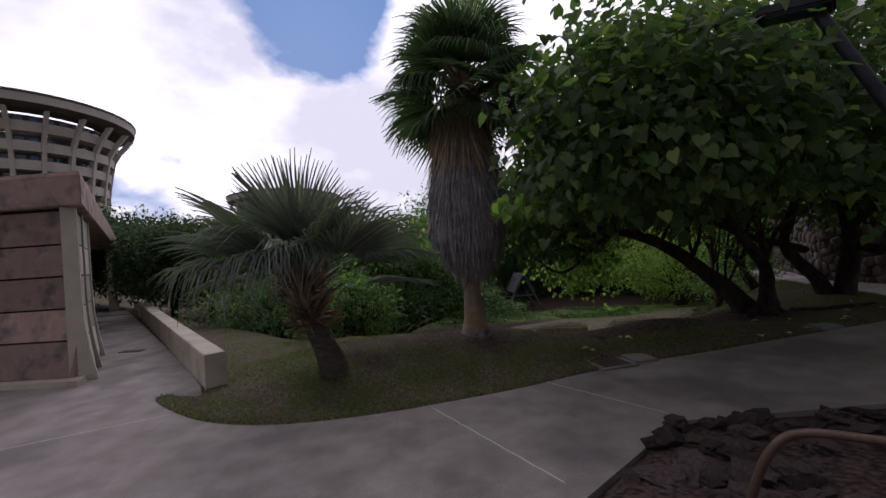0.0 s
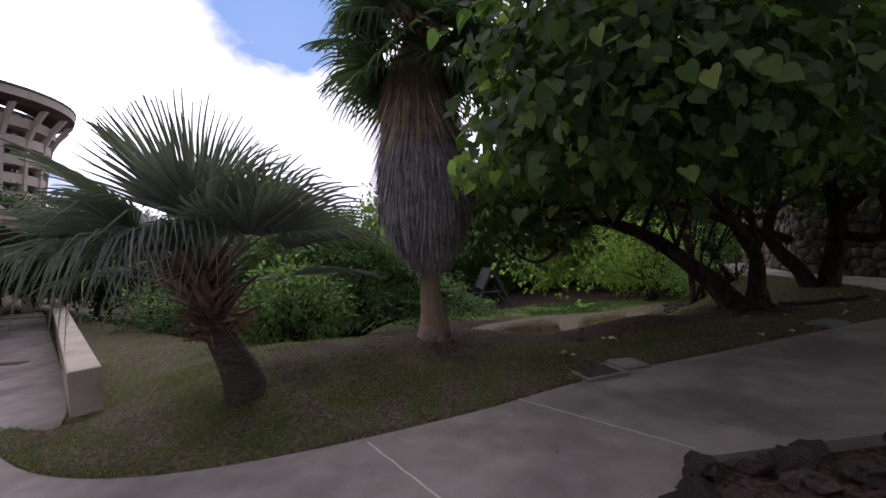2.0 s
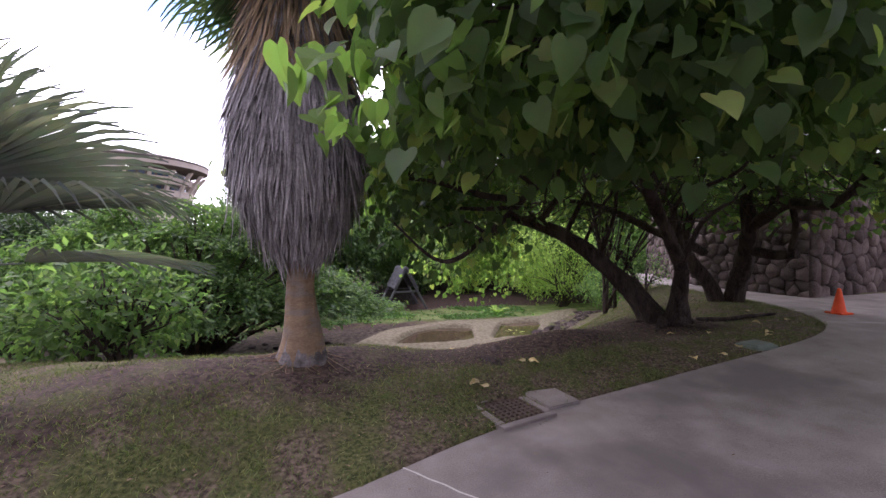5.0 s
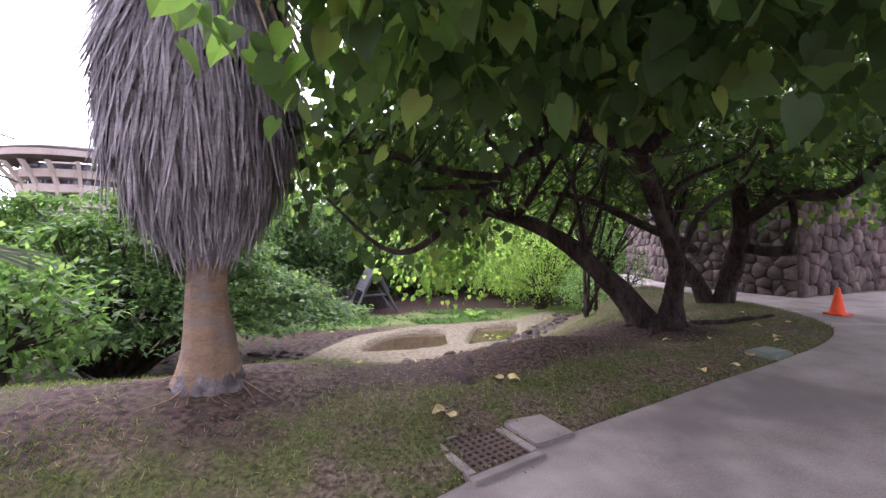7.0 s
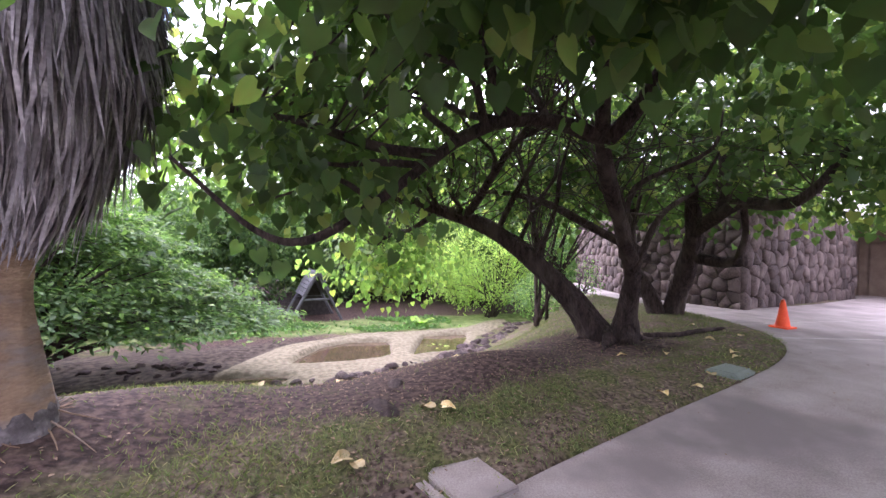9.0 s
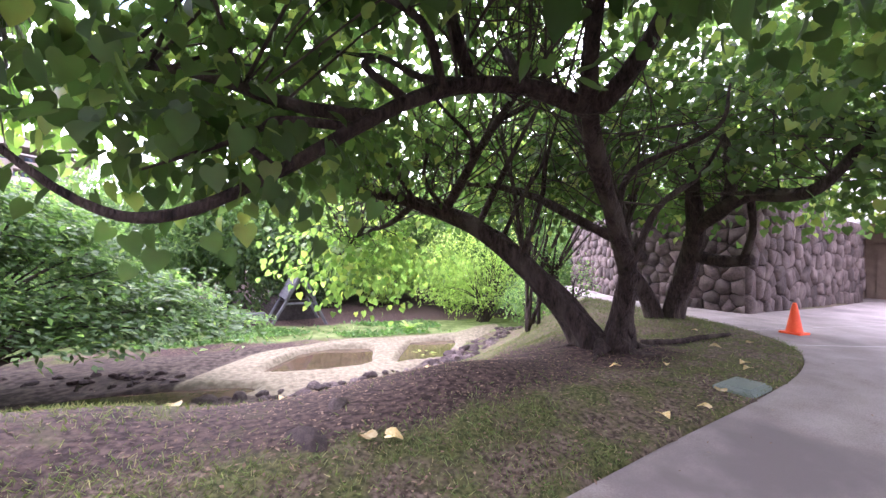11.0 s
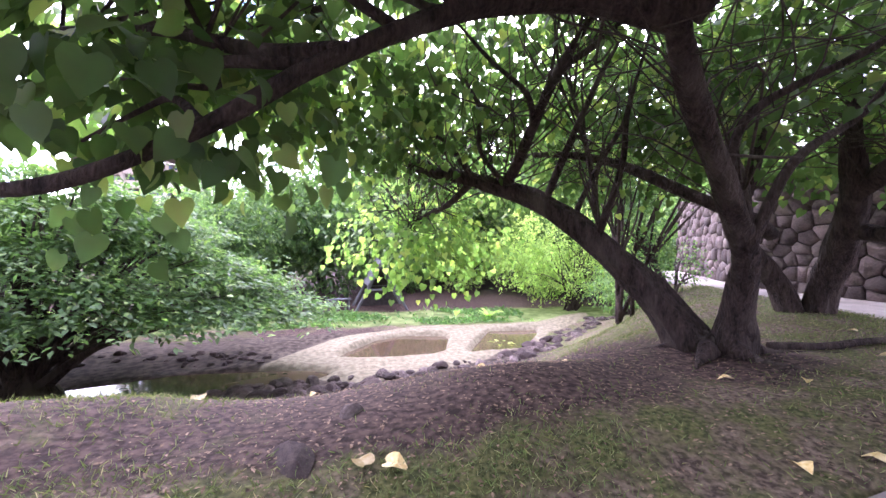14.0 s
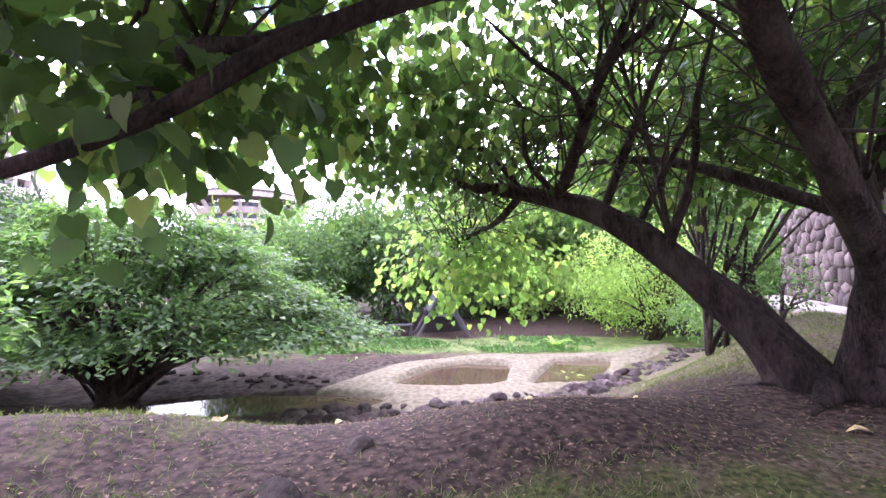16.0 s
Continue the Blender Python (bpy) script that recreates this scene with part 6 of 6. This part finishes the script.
# ---- shelter by the far bank ----
def hut():
    x, y = 3.55, 21.5
    z = float(ground_level(x, y))
    s = thing("garden_shelter", (x, y, z), "small grey wooden A-frame shelter beyond the pond", "shelter", turn=8)
    for yy in (-0.7, 0.7):
        for sg in (-1, 1):
            v, f = tube_data([(sg * 1.05, yy, -0.05), (sg * 0.5, yy, 0.98), (-sg * 0.06, yy, 2.02)], [0.06, 0.06], 6, 0, None, 2)
            solid("rafter", mesh_of("rafter", v, f), GREYWOOD, s)
        v, f = tube_data([(-0.62, yy, 0.85), (0.62, yy, 0.85)], [0.05, 0.05], 6, 0, None, 2)
        solid("tie_beam", mesh_of("tie_beam", v, f), GREYWOOD, s)
    for sg in (-1, 1):
        for k in range(7):
            u0, u1 = 0.5 + 0.07 * k, 0.5 + 0.07 * k + 0.064
            a, b = np.array([sg * 1.05 * (1 - u0), 2.0 * u0]), np.array([sg * 1.05 * (1 - u1), 2.0 * u1])
            o = np.array([sg * 0.06, 0.03])
            vv = [(a[0], -0.85, a[1]), (a[0], 0.85, a[1]), (b[0], 0.85, b[1]), (b[0], -0.85, b[1])]
            vv += [(p[0] + o[0], p[1], p[2] + o[1]) for p in vv]
            solid("roof_board", mesh_of("roof_board", vv, [(0, 1, 2, 3), (7, 6, 5, 4), (0, 4, 5, 1), (1, 5, 6, 2), (2, 6, 7, 3), (3, 7, 4, 0)]), GREYWOOD, s)
    # Added dark board: the shade inside the shelter is put into its colour.
    tri = [(-0.93, 0.66, 0.0), (0.93, 0.66, 0.0), (0.0, 0.66, 1.85)]
    solid("back_board", mesh_of("back_board", tri + [(a, b + 0.03, c) for a, b, c in tri], [(0, 1, 2), (5, 4, 3), (0, 3, 4, 1), (1, 4, 5, 2), (2, 5, 3, 0)]), MORTARSHADE, s, "dark board for the shade inside the shelter")
    bench = thing("garden_bench", (1.9, 21.3, float(ground_level(1.9, 21.3))), "small pale wooden bench on the far lawn", "bench", turn=15)
    solid("seat", box_mesh("bench_seat", 1.0, 0.35, 0.05, (0, 0, 0.42), 0.01), GREYWOOD, bench)
    for sx in (-0.42, 0.42):
        solid("leg", box_mesh("bench_leg", 0.07, 0.3, 0.40, (sx, 0, 0.2), 0.008), GREYWOOD, bench)


hut()


# ---- grass, weeds, litter ----
def on_ground(n, x0, x1, y0, y1, want):
    x, y = RNG.uniform(x0, x1, n), RNG.uniform(y0, y1, n)
    ok = want(x, y) > RNG.random(n)
    x, y = x[ok], y[ok]
    return np.stack([x, y, ground_level(x, y)], -1)


def lawn_want(x, y):
    e = off_line(np.array([tuple(p) for p in LAWN_EDGE]), x, y, False)
    patch = 0.5 + 0.5 * np.sin(x * 1.9 + np.sin(y * 1.3) * 1.7) * np.sin(y * 2.3 + 0.7 * x)
    bare = smoothstep(0.6, 1.5, e) * smoothstep(1.4, 3.2, x)
    bare = np.maximum(bare, 0.85 * smoothstep(1.3, 0.4, np.hypot(x + 0.6, (y - 6.9) * 1.6)))
    bare = np.maximum(bare, 0.9 * smoothstep(1.2, 0.3, np.hypot(x - 0.8, y - 7.1)))
    want = (0.12 + 0.88 * patch**1.5) * (1 - 0.92 * bare)
    return np.where(inside(PATH_OUTLINE, x, y) | (signed(BED, x, y) < 0.02), 0, want)


def bank_want(x, y):
    patch = 0.5 + 0.5 * np.sin(x * 2.7 + np.sin(y * 1.9)) * np.sin(y * 2.9 + 0.5 * x)
    want = (0.25 + 0.75 * patch) * smoothstep(5.3, 6.4, x - 0.25 * (y - 8)) * smoothstep(0.8, 1.6, np.hypot(x - 6.9, y - 8.5))
    return np.where(inside(PATH_OUTLINE, x, y), 0, want)


p = np.concatenate([on_ground(95000, -5.5, 10.5, 4.3, 9.2, lawn_want), on_ground(70000, -4.5, 5.0, 4.3, 7.4, lawn_want), on_ground(42000, 6.2, 12.0, 8.6, 14.2, bank_want)])
n = len(p)
me = scatter_mesh("grass", BLADE, BLADE_TRIS, p, unit(n) * (1, 1, 0.3) + (0, 0, 0.75), unit(n), RNG.uniform(0.022, 0.06, n))
me.materials.append(GRASSBLADE)
tagged(solid("grass", me, GRASSBLADE), "short dry green lawn grass", "grass", kind="stuff")


def litter_want(x, y):
    w2 = smoothstep(1.0, 3.5, x) * 0.9 + 0.15
    return np.where(inside(PATH_OUTLINE, x, y), 0.012, w2 * smoothstep(15, 13, y))


p = on_ground(46000, -3.5, 11.0, 4.3, 14.5, litter_want)
p[:, 2] = np.where(inside(PATH_OUTLINE, p[:, 0], p[:, 1]), path_level(p[:, 0], p[:, 1]), p[:, 2]) + 0.006
n = len(p)
me = scatter_mesh("leaf_litter", OVAL, OVAL_TRIS, p, unit(n) * (1, 1, 0.15), unit(n) * 0.3 + (0, 0, 1), RNG.uniform(0.012, 0.046, n))
me.materials.append(BROWNLEAF)
tagged(solid("leaf_litter", me, BROWNLEAF), "small dry brown leaves and chips on the soil", "leaf litter", kind="stuff")

p = on_ground(9000, -2.0, 9.0, 17.9, 20.5, lambda x, y: np.where((np.sin(x * 1.1) + np.sin(y * 2.2 + x)) > 0.1, 0.7, 0.03))
n = len(p)
me = scatter_mesh("water_plants", OVAL, OVAL_TRIS, p + (0, 0, 0.02), unit(n) * (1, 1, 0.4) + (0, 0, 0.6), unit(n), RNG.uniform(0.09, 0.2, n))
me.materials.append(WATERWEED)
tagged(solid("water_plants", me, WATERWEED), "low green plants on the far wet bank", "plants", kind="stuff")


def fallen(x, y, size, turn, label="large yellow fallen leaf lying on the lawn"):
    size *= 0.8
    t = [(a * size, (b - 0.4) * size, 0.16 * size * (1 - 2.2 * abs(b - 0.4)) + abs(a) * 0.25 * size + c * size * 0.3) for a, b, c in HEART]
    me = mesh_of("fallen_leaf", t, HEART_TRIS)
    ob = solid("fallen_leaf", me, YELLOWLEAF)
    ob.matrix_basis = pose(x, y, level(x, y) + 0.012, rk.uniform(-8, 8), rk.uniform(-8, 8), turn)
    return tagged(ob, label, "leaf", "fallen leaves")


for x, y, size, turn in ((3.40, 7.26, 0.15, 30), (3.58, 7.22, 0.15, 250), (2.62, 6.72, 0.15, 100), (2.7, 6.66, 0.12, 20), (6.45, 8.05, 0.13, 60), (6.9, 7.75, 0.10, 130), (8.3, 8.1, 0.16, 200), (2.05, 8.6, 0.14, 10), (1.2, 8.9, 0.14, 80), (5.7, 6.85, 0.13, 160), (6.1, 6.8, 0.12, 20), (6.55, 6.95, 0.12, 310), (7.6, 7.35, 0.12, 90), (4.6, 9.3, 0.11, 45), (5.9, 9.9, 0.1, 190), (8.9, 8.0, 0.11, 260), (9.2, 9.0, 0.1, 15), (7.4, 7.2, 0.11, 75), (2.9, 8.9, 0.1, 145)):
    fallen(x, y, size, turn)
fallen_branch = thing("fallen_branch", (8.4, 8.55, level(8.4, 8.55)), "dark fallen branch lying in the grass", "branch")
pts = [(7.7, 8.75), (8.2, 8.6), (8.7, 8.6), (9.2, 8.45)]
v, f = tube_data([(x, y, level(x, y) + 0.035) for x, y in pts], [0.05, 0.045, 0.04, 0.025], 8, 0.2)
solid("wood", mesh_of("fallen_wood", np.array(v) - np.array(fallen_branch.location), f, True), BARK, fallen_branch)


def tuft(x, y, n, size, mat, name, label):
    """A rosette of arching strap leaves."""
    r = random.Random(int(x * 10))
    t = thing(name, (x, y, float(ground_level(x, y))), label, "plant")
    chunks = []
    for k in range(n):
        a = k * 2.4
        ln = size * r.uniform(0.7, 1.1)
        w2 = ln * 0.11
        verts, faces = [], []
        for i in range(5):
            u = i / 4
            out, z = ln * 0.75 * u, ln * (0.95 * u - 0.6 * u * u)
            ww = w2 * (0.5 + 1.3 * u) * (1 - u) ** 0.6 + 0.004
            c, s = math.cos(a), math.sin(a)
            verts += [(out * c - ww * s, out * s + ww * c, z), (out * c + ww * s, out * s - ww * c, z)]
            if i:
                o = 2 * i - 2
                faces.append((o, o + 1, o + 3, o + 2))
        chunks.append((verts, faces))
    v, f = joined(chunks)
    solid("leaf_rosette", mesh_of("leaf_rosette", v, f), mat, t)


tuft(7.4, 18.6, 16, 0.75, LIMELEAF, "lily_clump", "bright green strap-leaved clump beside the causeway")
tuft(6.9, 15.6, 10, 0.5, LIMELEAF, "lily_clump", "small green strap-leaved clump in the pond")
tuft(-1.0, 12.1, 10, 0.3, WATERWEED, "lily_clump", "small green clump on the muddy bank")


# ---- retaining walls ----
stone_wall("wall_east", (12.1, 12.9), (12.5, 10.1), 0.2, 2.8, 0.29, "brown lava stone retaining wall beside the path")
stone_wall("wall_south", (12.5, 10.1), (20.4, 11.1), 0.2, 2.8, 0.36, "brown lava stone retaining wall with deep joints")
stone_wall("wall_north", (14.2, 17.6), (12.1, 12.9), 0.2, 2.75, 0.3, "brown lava stone retaining wall behind the trees")
stone_wall("wall_terrace", (14.6, 12.4), (24.0, 13.6), 2.6, 4.9, 0.4, "upper lava stone terrace wall")
